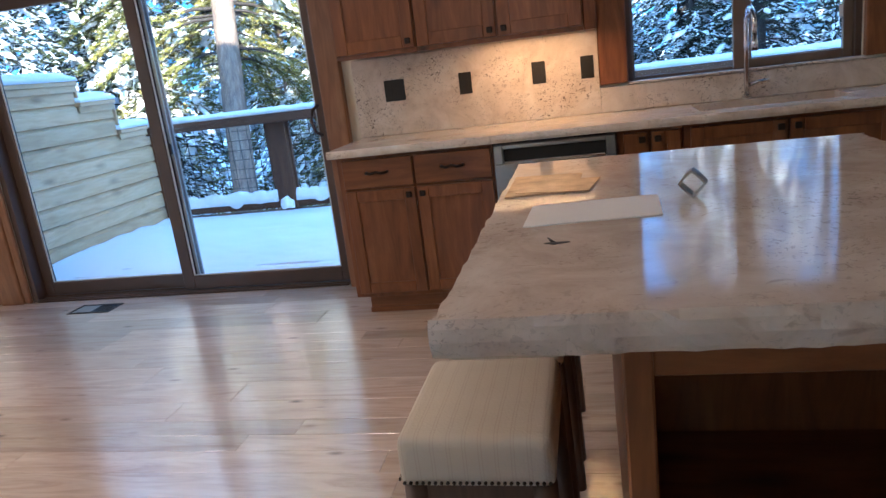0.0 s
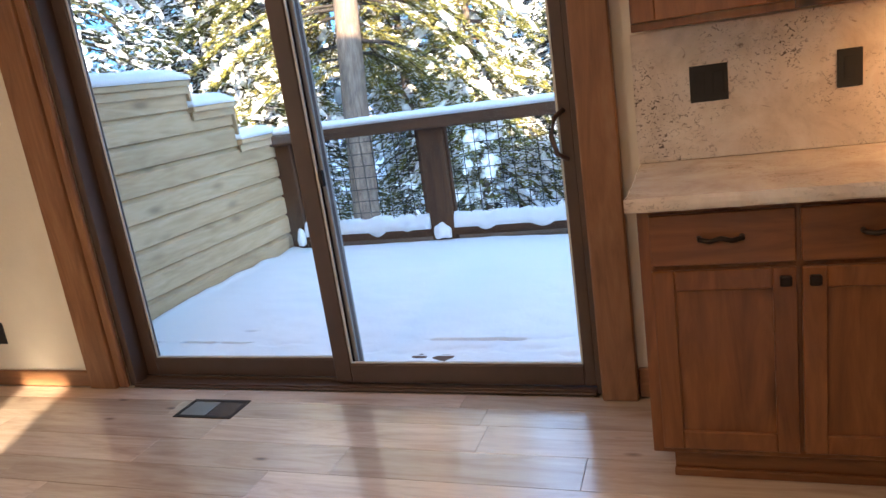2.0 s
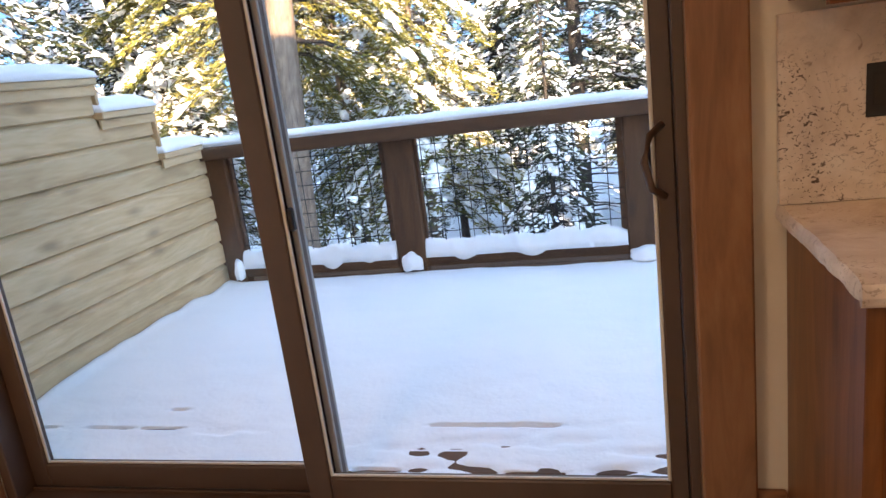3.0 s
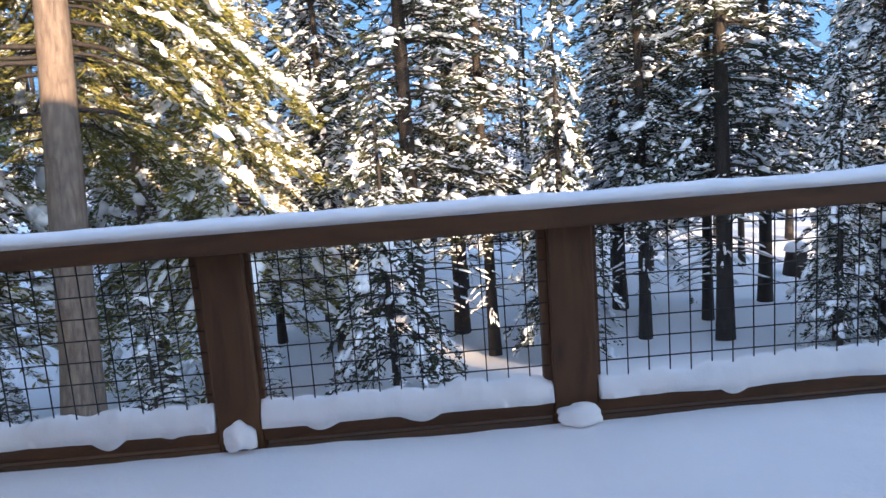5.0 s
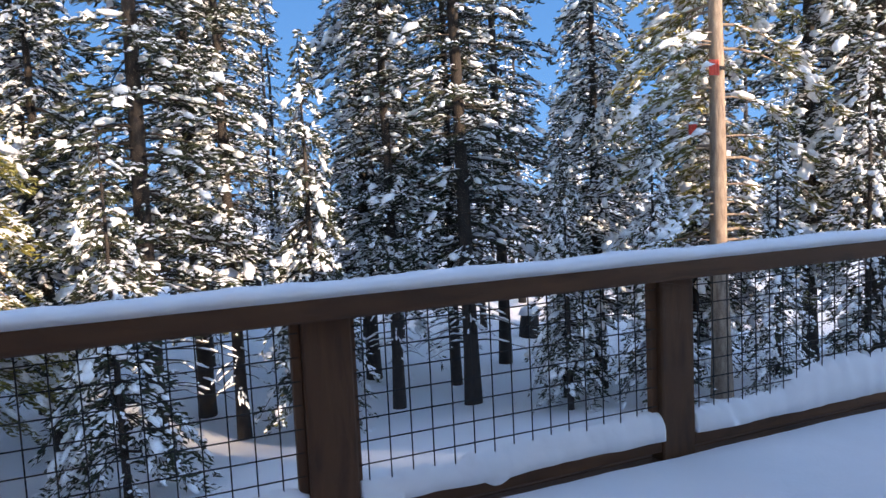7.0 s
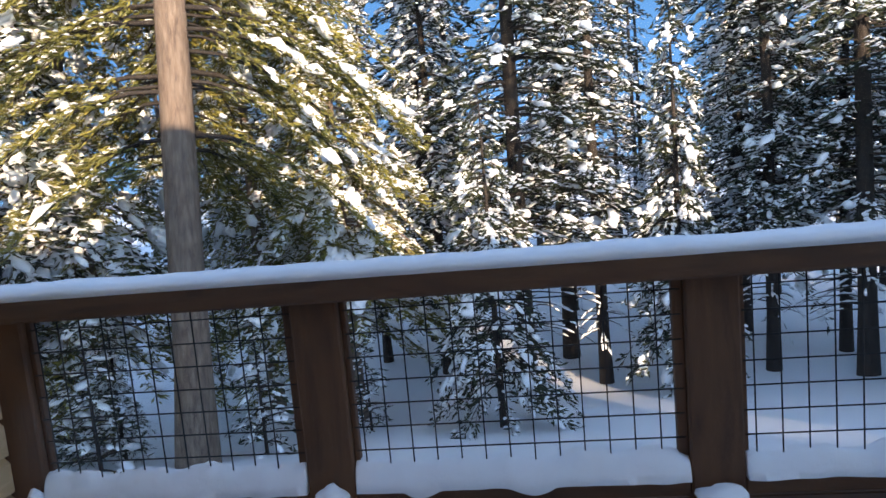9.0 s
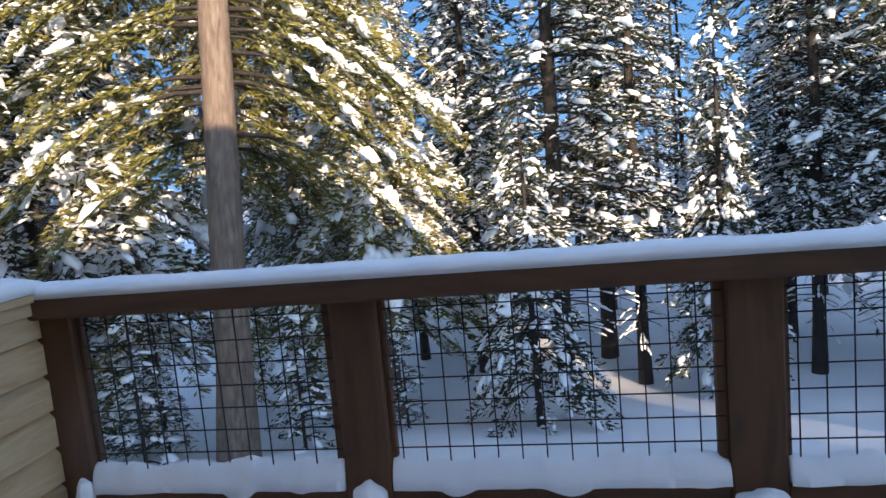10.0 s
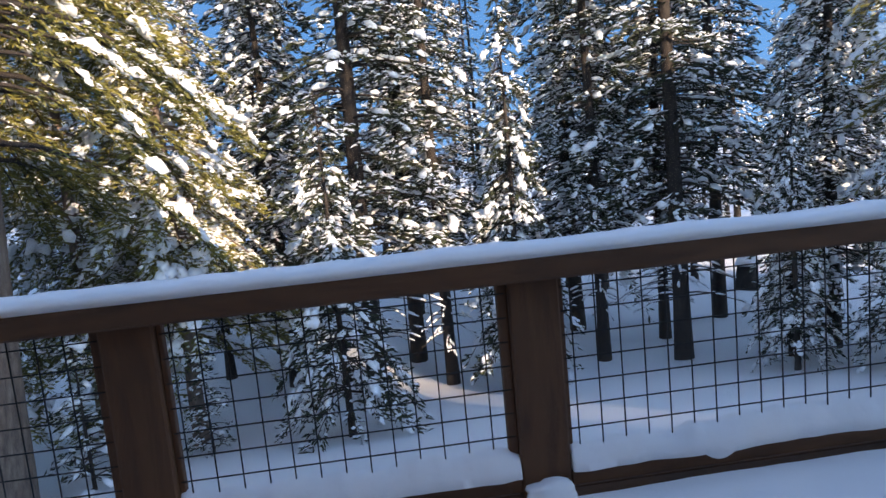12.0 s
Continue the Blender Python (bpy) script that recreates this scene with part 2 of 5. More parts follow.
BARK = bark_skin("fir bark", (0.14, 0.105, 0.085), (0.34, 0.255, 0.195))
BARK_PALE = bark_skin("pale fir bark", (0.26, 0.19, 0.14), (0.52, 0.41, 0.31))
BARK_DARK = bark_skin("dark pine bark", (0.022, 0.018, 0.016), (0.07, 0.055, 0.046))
# dark needles, then an olive copy with sunlight put into its colour
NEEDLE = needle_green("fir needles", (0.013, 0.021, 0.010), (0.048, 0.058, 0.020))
NEEDLE_OLIVE_LIT = needle_green("olive fir needles in sunlit tone", (0.10, 0.10, 0.020), (0.30, 0.27, 0.065))
ROOFING = plain("dark roofing", (0.09, 0.085, 0.08), 0.9, 0.0, 0.25, 3.0, 0.5, 0.01)
SIDING = wood("brown siding", (0.14, 0.09, 0.05), (0.2, 0.13, 0.08), (0.27, 0.18, 0.11), 0.75, "x", 0.3, 0.1)


# ---- builders ----
def ident(v):
    return v


def thing(name, at, label, category, group="", kind=""):
    ob = new(name)
    ob.location = at
    ob.empty_display_size = 0.1
    bpy.context.view_layer.update()
    return tagged(ob, label, category, group, kind)


def root_of(ob):
    while ob.parent:
        ob = ob.parent
    return ob


def link_mesh(name, me, material, parent=None, label=""):
    if material and not me.materials:
        me.materials.append(material)
    ob = new(name, me)
    if parent:
        ob.parent = parent
    if label:
        tagged(ob, label)
    return ob


def part(name, bm, material, parent=None, label="", smooth=False):
    """Links a bmesh, given in world places, as one mesh under a thing or a part."""
    if parent:
        bmesh.ops.translate(bm, verts=bm.verts, vec=-root_of(parent).location)
    me = bpy.data.meshes.new(name)
    for f in bm.faces:
        f.smooth = smooth
    bm.to_mesh(me)
    bm.free()
    return link_mesh(name, me, material, parent, label)


def add_box(bm, x, y, z, bevel=0.0, segments=1):
    made = bmesh.ops.create_cube(bm, size=1.0)["verts"]
    for v in made:
        v.co = Vector((x[0] + (x[1] - x[0]) * (v.co.x + 0.5), y[0] + (y[1] - y[0]) * (v.co.y + 0.5), z[0] + (z[1] - z[0]) * (v.co.z + 0.5)))
    if bevel:
        edges = {e for v in made for e in v.link_edges}
        bmesh.ops.bevel(bm, geom=list(edges), offset=bevel, segments=segments, profile=0.6, affect="EDGES")
    return bm


def box(name, x, y, z, material, parent=None, bevel=0.003, label="", segments=1):
    return part(name, add_box(bmesh.new(), x, y, z, bevel, segments), material, parent, label)


def tube(name, points, radius, material, parent=None, label="", sides=10, flat=1.0):
    """A round bar along points; radius may be a list."""
    bm = bmesh.new()
    rings = []
    pts = [Vector(p) for p in points]
    for i, p in enumerate(pts):
        way = (pts[min(i + 1, len(pts) - 1)] - pts[max(i - 1, 0)]).normalized()
        side = way.cross(Vector((0, 0, 1)) if abs(way.z) < 0.9 else Vector((1, 0, 0))).normalized()
        up = side.cross(way)
        r = radius[i] if isinstance(radius, (list, tuple)) else radius
        rings.append([bm.verts.new(p + side * r * math.cos(a) + up * r * flat * math.sin(a)) for a in (k * math.tau / sides for k in range(sides))])
    for a, b in zip(rings, rings[1:]):
        for k in range(sides):
            bm.faces.new((a[k], a[(k + 1) % sides], b[(k + 1) % sides], b[k]))
    bm.faces.new(rings[0][::-1])
    bm.faces.new(rings[-1])
    return part(name, bm, material, parent, label, smooth=True)


def wall_with_holes(name, axis, a, b, low, high, holes, thick, material, label):
    """A wall in pieces round its openings. axis 'y': spans a..b in x, thick is (y0, y1); axis 'x': spans in y."""
    bm = bmesh.new()

    def piece(u0, u1, z0, z1):
        if u1 - u0 > 0.001 and z1 - z0 > 0.001:
            if axis == "y":
                add_box(bm, (u0, u1), thick, (z0, z1))
            else:
                add_box(bm, thick, (u0, u1), (z0, z1))
    at = a
    for u0, u1, z0, z1 in sorted(holes):
        piece(at, u0, low, high)
        piece(u0, u1, low, z0)
        piece(u0, u1, z1, high)
        at = u1
    piece(at, b, low, high)
    return tagged(part(name, bm, material), label, "wall", kind="structure")


# ---- ground and house shell ----
def smooth(a, b, v):
    k = min(1.0, max(0.0, (v - a) / (b - a)))
    return k * k * (3 - 2 * k)


def ground_height(x, y):
    h = -0.9 - 2.3 * smooth(5, 20, y)
    near = max(0.0, 1 - abs(y - 14) / 40)
    h += near * 0.12 * noise.noise(Vector((x * 0.35, y * 0.35, 0))) + 0.25 * noise.noise(Vector((x * 0.06, y * 0.06, 3)))
    return h + 0.02 * max(0.0, y - 45)


def build_ground():
    xs = [-900, -300, -120, -60] + [-40 + 0.7 * i for i in range(130)] + [60, 120, 300, 900]
    ys = [-900, -200, -60, -20, 0, 5] + [7.7 + 0.55 * i for i in range(68)] + [50, 70, 110, 200, 500, 900]
    verts = [(x, y, ground_height(x, y) if abs(x) < 130 and -5 < y < 120 else ground_height(0, min(y, 110)) ) for y in ys for x in xs]
    n = len(xs)
    faces = [(j * n + i, j * n + i + 1, (j + 1) * n + i + 1, (j + 1) * n + i) for j in range(len(ys) - 1) for i in range(n - 1)]
    me = bpy.data.meshes.new("ground")
    me.from_pydata(verts, [], faces)
    me.polygons.foreach_set("use_smooth", [True] * len(faces))
    tagged(link_mesh("ground", me, SNOW_FAR), "snow-covered forest floor below the deck", "ground", kind="structure")


build_ground()
WALL = 4.96
XL, XR, YB, TOP = -6.9, 2.3, -3.0, 2.72
DOOR_L, DOOR_R, DOOR_TOP = -3.66, -1.25, 2.09
WIN_L, WIN_R, WIN_LOW, WIN_TOP = 0.50, 1.66, 1.055, 2.05
wall_with_holes("wall_north", "y", XL, XR, -0.3, TOP, [(DOOR_L, DOOR_R, -0.02, DOOR_TOP), (WIN_L, WIN_R, WIN_LOW, WIN_TOP)], (WALL, 5.16), PLASTER, "off-white plastered wall with sliding door and window")
wall_with_holes("wall_south", "y", XL, XR, -0.3, TOP, [(-0.80, -0.42, 0.8, 2.27)], (YB - 0.18, YB), PLASTER, "plain plastered back wall with a narrow tall window")
# unseen opening added in the west wall to let daylight in
wall_with_holes("wall_west", "x", YB, WALL, -0.3, TOP, [(-2.9, -0.9, 0.6, 2.3)], (XL - 0.18, XL), PLASTER, "plain plastered side wall with an opening added for daylight")
wall_with_holes("wall_east", "x", YB, WALL, -0.3, TOP, [], (XR, XR + 0.18), PLASTER, "plain plastered kitchen end wall")
tagged(box("ceiling", (XL - 0.18, XR + 0.18), (YB - 0.18, 5.16), (TOP + 0.004, TOP + 0.16), CEILING_PAINT, bevel=0), "plain painted ceiling", "ceiling", kind="structure")
tagged(box("floor", (XL, XR), (YB, 5.10), (-0.3, -0.022), CASING_X, bevel=0), "wide-plank knotty wooden floor", "floor", kind="structure")


def gable(name, x0, x1, y0, y1, eave, ridge, label):
    """A plain upper storey with a pitched roof."""
    bm = bmesh.new()
    ym = (y0 + y1) / 2
    a = [bm.verts.new((x, y, z)) for x in (x0, x1) for y, z in ((y0, eave), (ym, ridge), (y1, eave))]
    low = [bm.verts.new((x, y, eave - 0.25)) for x in (x0, x1) for y in (y0, y1)]
    for f in ((a[0], a[1], a[4], a[3]), (a[1], a[2], a[5], a[4]), (a[0], low[0], low[1], a[2], a[1]), (a[3], a[4], a[5], low[3], low[2]), (a[0], a[3], low[2], low[0]), (a[2], low[1], low[3], a[5]), (low[0], low[2], low[3], low[1])):
        bm.faces.new(f)
    bmesh.ops.recalc_face_normals(bm, faces=bm.faces)
    return tagged(part(name, bm, ROOFING), label, "roof", kind="structure")


# unseen roof pieces added; ridge heights follow where their shadows should fall
gable("shade_roof_main", -1.3, 0.5, YB - 0.7, 5.45, 3.0, 5.6, "unseen dark pitched roof over the house, set for its shadow")
gable("shade_roof_west", XL - 0.6, -1.301, YB - 0.7, 5.45, 3.0, 4.3, "unseen lower dark roof over the west end, set for its shadow")
gable("shade_roof_kitchen", 0.501, 2.52, YB - 0.7, 5.25, 2.9, 3.1, "unseen low roof over the kitchen, set to let sun past")


def outbuilding(name, x0, x1, y0, y1, eave, ridge, label):
    """An unseen block with walls and a pitched roof, added to cast shade."""
    tagged(box(name + "_wall", (x0, x1), (y0, y1), (-3.6, eave - 0.251), SIDING, bevel=0), label, "outbuilding wall", kind="structure")
    gable("roof_" + name, x0, x1, y0, y1, eave, ridge, "dark pitched roof of " + label)


# added sun blockers out of view; one gap leaves a lit ground strip
outbuilding("shed", 2.7, 7.2, -3.2, -0.8, 4.0, 4.6, "unseen brown block added to shade the clearing")
outbuilding("garage", 9.1, 10.58, -3.2, -0.8, 4.7, 5.3, "unseen brown block added to bound the sun strip")
outbuilding("barn", 10.6, 13.5, -3.2, -0.8, 7.2, 7.8, "tall unseen brown block added to shade the pines")
outbuilding("woodshed", 13.52, 24.0, -3.2, -0.8, 3.6, 4.2, "long low unseen block added to shade the ground")


def build_sky_backdrop():
    """A far curved wall of deep blue winter sky behind the wood."""
    m = bpy.data.materials.new("deep blue sky")
    m.use_nodes = True
    t = m.node_tree
    t.nodes.remove(t.nodes["Principled BSDF"])
    tc = t.nodes.new("ShaderNodeTexCoord")
    sep = t.nodes.new("ShaderNodeSeparateXYZ")
    t.links.new(tc.outputs["Generated"], sep.inputs[0])
    glow = node(t, "ShaderNodeEmission", Strength=1.0)
    t.links.new(ramp(t, sep.outputs[2], [(0.0, (0.085, 0.205, 0.36)), (0.35, (0.045, 0.145, 0.30)), (1.0, (0.018, 0.08, 0.215))]), glow.inputs[0])
    t.links.new(glow.outputs[0], t.nodes["Material Output"].inputs[0])
    n = 48
    verts = [(190 * math.sin(a), 190 * math.cos(a), z) for z in (-12.0, 95.0) for a in [radians(-88 + 176 * k / n) for k in range(n + 1)]]
    faces = [(k, k + 1, n + 2 + k, n + 1 + k) for k in range(n)]
    me = bpy.data.meshes.new("sky_backdrop")
    me.from_pydata(verts, [], faces)
    me.polygons.foreach_set("use_smooth", [True] * n)
    tagged(link_mesh("backdrop", me, m), "deep blue clear winter sky behind the wood", "sky", kind="structure")


build_sky_backdrop()


# ---- sliding door ----
def build_sliding_door():
    d = thing("door_1", (-2.455, 5.0, 0), "closed two-panel sliding glass door with bronze-brown frame", "sliding door", kind="structure")
    box("frame_jamb", (DOOR_L, -3.615), (4.965, 5.13), (0, DOOR_TOP), FRAME, d)
    box("frame_jamb", (-1.283, DOOR_R), (4.965, 5.13), (0, DOOR_TOP), FRAME, d)
    box("frame_head", (-3.615, -1.283), (4.965, 5.13), (2.045, DOOR_TOP), FRAME, d)
    box("sill", (-3.615, -1.283), (4.945, 5.13), (0.0, 0.012), FRAME, d, 0.003)
    box("track", (-3.615, -1.283), (4.958, 4.974), (0.012, 0.020), FRAME, d, 0.002)
    box("track", (-3.615, -1.283), (5.036, 5.046), (0.012, 0.022), FRAME, d, 0.002)
    for name, x0, x1, g0, g1, y0, y1, out in (("fixed_panel", -3.615, -2.372, -3.540, -2.440, 5.050, 5.094, True), ("sliding_panel", -2.468, -1.285, -2.386, -1.332, 4.990, 5.032, False)):
        bm = bmesh.new()
        add_box(bm, (x0, g0), (y0, y1), (0.022, 2.04), 0.004)
        add_box(bm, (g1, x1), (y0, y1), (0.022, 2.04), 0.004)
        add_box(bm, (g0, g1), (y0, y1), (0.022, 0.112), 0.004)
        add_box(bm, (g0, g1), (y0, y1), (1.95, 2.04), 0.004)
        p = part(name, bm, FRAME, d)
        ym = (y0 + y1) / 2
        pane = box("pane", (g0 + 0.001, g1 - 0.001), (ym - 0.003, ym + 0.003), (0.113, 1.949), GLASS, p, 0)
        pane.visible_shadow = False
        for q in ((g0, g0 + 0.010), (g1 - 0.010, g1)):
            box("bead", q, (ym - 0.012, ym - 0.0035), (0.113, 1.949), SEAL, p, 0.002, "pale glazing bead")
        box("bead", (g0 + 0.010, g1 - 0.010), (ym - 0.012, ym - 0.0035), (0.113, 0.121), SEAL, p, 0.002)
        if out:
            box("weather_strip", (-2.437, -2.374), (y1 + 0.001, y1 + 0.02), (0.04, 2.03), FRAME_OUT, p, 0.003, "pale grey outer stile cover")
            box("weather_strip", (-2.383, -2.362), (5.034, 5.048), (0.04, 2.03), FRAME_OUT, p, 0.003)
        else:
            tube("handle", [(-1.312, 4.992, 1.135), (-1.345, 4.968, 1.11), (-1.362, 4.962, 1.045), (-1.345, 4.968, 0.975), (-1.312, 4.992, 0.95)], 0.010, FRAME, p, "bronze bow pull handle")
            tube("handle", [(-1.305, 5.030, 1.16), (-1.330, 5.062, 1.13), (-1.338, 5.066, 1.05), (-1.330, 5.062, 0.97), (-1.305, 5.030, 0.94)], 0.010, IRON, p, "black outer bow pull")
            box("latch", (-2.372, -2.356), (5.000, 5.022), (0.93, 1.0), BLACK, p, 0.004, "small black latch")
    return d


build_sliding_door()


def casing(name, x0, x1, z0, z1, label, deep=0.05, material=None):
    return tagged(box(name, (x0, x1), (WALL - deep, WALL + 0.004), (z0, z1), material or CASING, bevel=0.006), label, "trim", kind="structure")


casing("trim", -3.885, -3.71, 0.0, 2.26, "wide fir door casing board", 0.04)
casing("trim", -3.71, -3.655, 0.0, 2.105, "inner fir door stop strip", 0.022)
casing("trim", -1.256, -1.118, 0.0, 2.26, "fir door casing board beside the cabinets", 0.055)
casing("trim", -3.71, -1.256, 2.105, 2.26, "fir head casing over the door", 0.04, CASING_X)
casing("baseboard", -6.9, -3.888, 0.0, 0.088, "fir baseboard under plaster wall", 0.02, CASING_X)
casing("baseboard", -1.116, -1.037, 0.0, 0.123, "short fir baseboard beside cabinet", 0.02, CASING_X)


# ---- kitchen window ----
def build_window():
    w = thing("window_1", (1.08, 5.02, WIN_LOW), "horizontal sliding kitchen window in brown frame", "window", kind="structure")
    bm = bmesh.new()
    add_box(bm, (WIN_L, WIN_L + 0.025), (4.975, 5.12), (WIN_LOW, WIN_TOP), 0.003)
    add_box(bm, (WIN_R - 0.03, WIN_R), (4.975, 5.12), (WIN_LOW, WIN_TOP), 0.003)
    add_box(bm, (WIN_L + 0.025, WIN_R - 0.03), (4.975, 5.12), (WIN_TOP - 0.03, WIN_TOP), 0.003)
    add_box(bm, (WIN_L + 0.025, WIN_R - 0.03), (4.975, 5.12), (WIN_LOW, WIN_LOW + 0.012), 0.003)
    part("window_frame", bm, FRAME, w)
    for x0, x1, y0, m in ((WIN_L + 0.025, 1.10, 5.055, 0.016), (1.05, WIN_R - 0.03, 5.01, 0.045)):
        bm = bmesh.new()
        z0, z1 = WIN_LOW + 0.012, WIN_TOP - 0.03
        add_box(bm, (x0, x0 + (m if m < 0.03 else 0.09)), (y0, y0 + 0.035), (z0, z1), 0.003)
        add_box(bm, (x1 - max(m, 0.03), x1), (y0, y0 + 0.035), (z0, z1), 0.003)
        add_box(bm, (x0 + m, x1 - m), (y0 + 0.001, y0 + 0.034), (z0, z0 + m), 0.003)
        add_box(bm, (x0 + m, x1 - m), (y0 + 0.001, y0 + 0.034), (z1 - m, z1), 0.003)
        sash = part("sash", bm, SASH, w)
        pane = box("pane", (x0 + 0.01, x1 - 0.01), (y0 + 0.014, y0 + 0.020), (z0 + 0.01, z1 - 0.01), GLASS, sash, 0)
        pane.visible_shadow = False
    box("sticker", (1.565, 1.605), (5.020, 5.0225), (1.27, 1.33), PAPER, w, 0, "small white maker's sticker")
    box("window_sill", (WIN_L, WIN_R), (4.92, 4.974), (WIN_LOW - 0.001, WIN_LOW + 0.012), GRANITE_WALL, w, 0.004)


build_window()
casing("trim", 0.345, 0.498, 1.066, 2.2, "alder window casing beside the splash", 0.045, ALDER)
casing("trim", 1.662, 1.80, 1.066, 2.2, "alder window casing at the far jamb", 0.045, ALDER)
casing("trim", 0.498, 1.662, 2.05, 2.2, "alder head casing over window", 0.045, ALDER_X)


# ---- kitchen cabinets ----
FRONT = 4.37


def shaker(name, x0, x1, z0, z1, y, parent, rail=0.06):
    """A frame-and-panel door with a recessed panel; its front lies at y."""
    frame_bm = bmesh.new()
    add_box(frame_bm, (x0, x0 + rail), (y, y + 0.02), (z0, z1), 0.003)
    add_box(frame_bm, (x1 - rail, x1), (y, y + 0.02), (z0, z1), 0.003)
    add_box(frame_bm, (x0 + rail, x1 - rail), (y + 0.0005, y + 0.02), (z0, z0 + rail), 0.003)
    add_box(frame_bm, (x0 + rail, x1 - rail), (y + 0.0005, y + 0.02), (z1 - rail, z1), 0.003)
    d = part(name, frame_bm, ALDER, parent)
    box("panel", (x0 + rail - 0.004, x1 - rail + 0.004), (y + 0.011, y + 0.018), (z0 + rail - 0.004, z1 - rail + 0.004), ALDER, d, 0.002)
    return d


def knob(x, z, y, parent):
    bm = bmesh.new()
    add_box(bm, (x - 0.015, x + 0.015), (y - 0.028, y - 0.012), (z - 0.015, z + 0.015), 0.004)
    add_box(bm, (x - 0.006, x + 0.006), (y - 0.013, y), (z - 0.006, z + 0.006), 0.001)
    part("knob", bm, IRON, parent, "square dark bronze knob")


def pull(x, z, y, parent, half=0.055):
    tube("handle", [(x - half, y, z), (x - half, y - 0.022, z), (x - half * 0.5, y - 0.030, z - 0.004), (x, y - 0.030, z + 0.004), (x + half * 0.5, y - 0.030, z - 0.004), (x + half, y - 0.022, z), (x + half, y, z)], 0.007, IRON, parent, "twisted dark bronze pull")


def base_cabinet(x0, x1, drawers, label, tip=False):
    c = thing("base_cabinet", ((x0 + x1) / 2, 4.66, 0), label, "cabinet")
    box("body", (x0, x1), (FRONT + 0.022, WALL - 0.005), (0.10, 0.874), ALDER, c, 0.002)
    box("toe_kick", (x0 + 0.06 if tip else x0, x1), (FRONT + 0.065, WALL - 0.005), (0.0, 0.0995), ALDER_X, c, 0.001)
    if tip:
        box("plinth_strip", (x0 + 0.057, x1 + 0.0), (FRONT + 0.05, FRONT + 0.064), (0.0, 0.028), ALDER_X, c, 0.003)
    xm, gap = (x0 + x1) / 2, 0.012
    cols = [(x0 + gap + 0.02, xm - gap / 2), (xm + gap / 2, x1 - gap)]
    for i, (a, b) in enumerate(cols):
        if drawers:
            dr = box("drawer", (a, b), (FRONT, FRONT + 0.02), (0.705, 0.855), ALDER_X, c, 0.004)
            pull((a + b) / 2, 0.785, FRONT, dr)
        d = shaker("door", a, b, 0.125, 0.69 if drawers else 0.855, FRONT, c)
        knob(b - 0.03 if i == 0 else a + 0.03, (0.69 if drawers else 0.855) - 0.032, FRONT, d)
    return c


base_cabinet(-1.035, -0.206, True, "knotty alder base cabinet with two drawers over two doors", True)
base_cabinet(0.396, 0.70, False, "narrow alder cabinet beside the dishwasher")
base_cabinet(0.702, 1.62, False, "alder sink cabinet under the window")
base_cabinet(1.622, 2.29, True, "alder base cabinet at the end of the counter")


def build_dishwasher():
    d = thing("dishwasher", (0.095, 4.66, 0), "stainless steel dishwasher with recessed pocket handle", "dishwasher")
    box("body", (-0.203, 0.393), (4.40, 4.94), (0.10, 0.868), BLACK, d, 0.003)
    box("kick_plate", (-0.203, 0.393), (4.44, 4.46), (0.0, 0.098), BLACK, d, 0.002, "black kick plate")
    bm = bmesh.new()
    add_box(bm, (-0.200, 0.390), (4.352, 4.399), (0.112, 0.765), 0.006, 2)
    add_box(bm, (-0.200, -0.155), (4.352, 4.399), (0.766, 0.862), 0.004)
    add_box(bm, (0.345, 0.390), (4.352, 4.399), (0.766, 0.862), 0.004)
    add_box(bm, (-0.155, 0.345), (4.352, 4.399), (0.840, 0.862), 0.003)
    door = part("door", bm, STEEL, d)
    box("pocket_handle", (-0.154, 0.344), (4.388, 4.398), (0.767, 0.839), BLACK, door, 0.002, "dark recessed pocket")
    box("handle_lip", (-0.15, 0.34), (4.346, 4.358), (0.764, 0.780), CHROME, door, 0.004, "shiny steel lip")
    box("badge", (0.10, 0.16), (4.3505, 4.3525), (0.14, 0.15), BLACK, door, 0)


build_dishwasher()


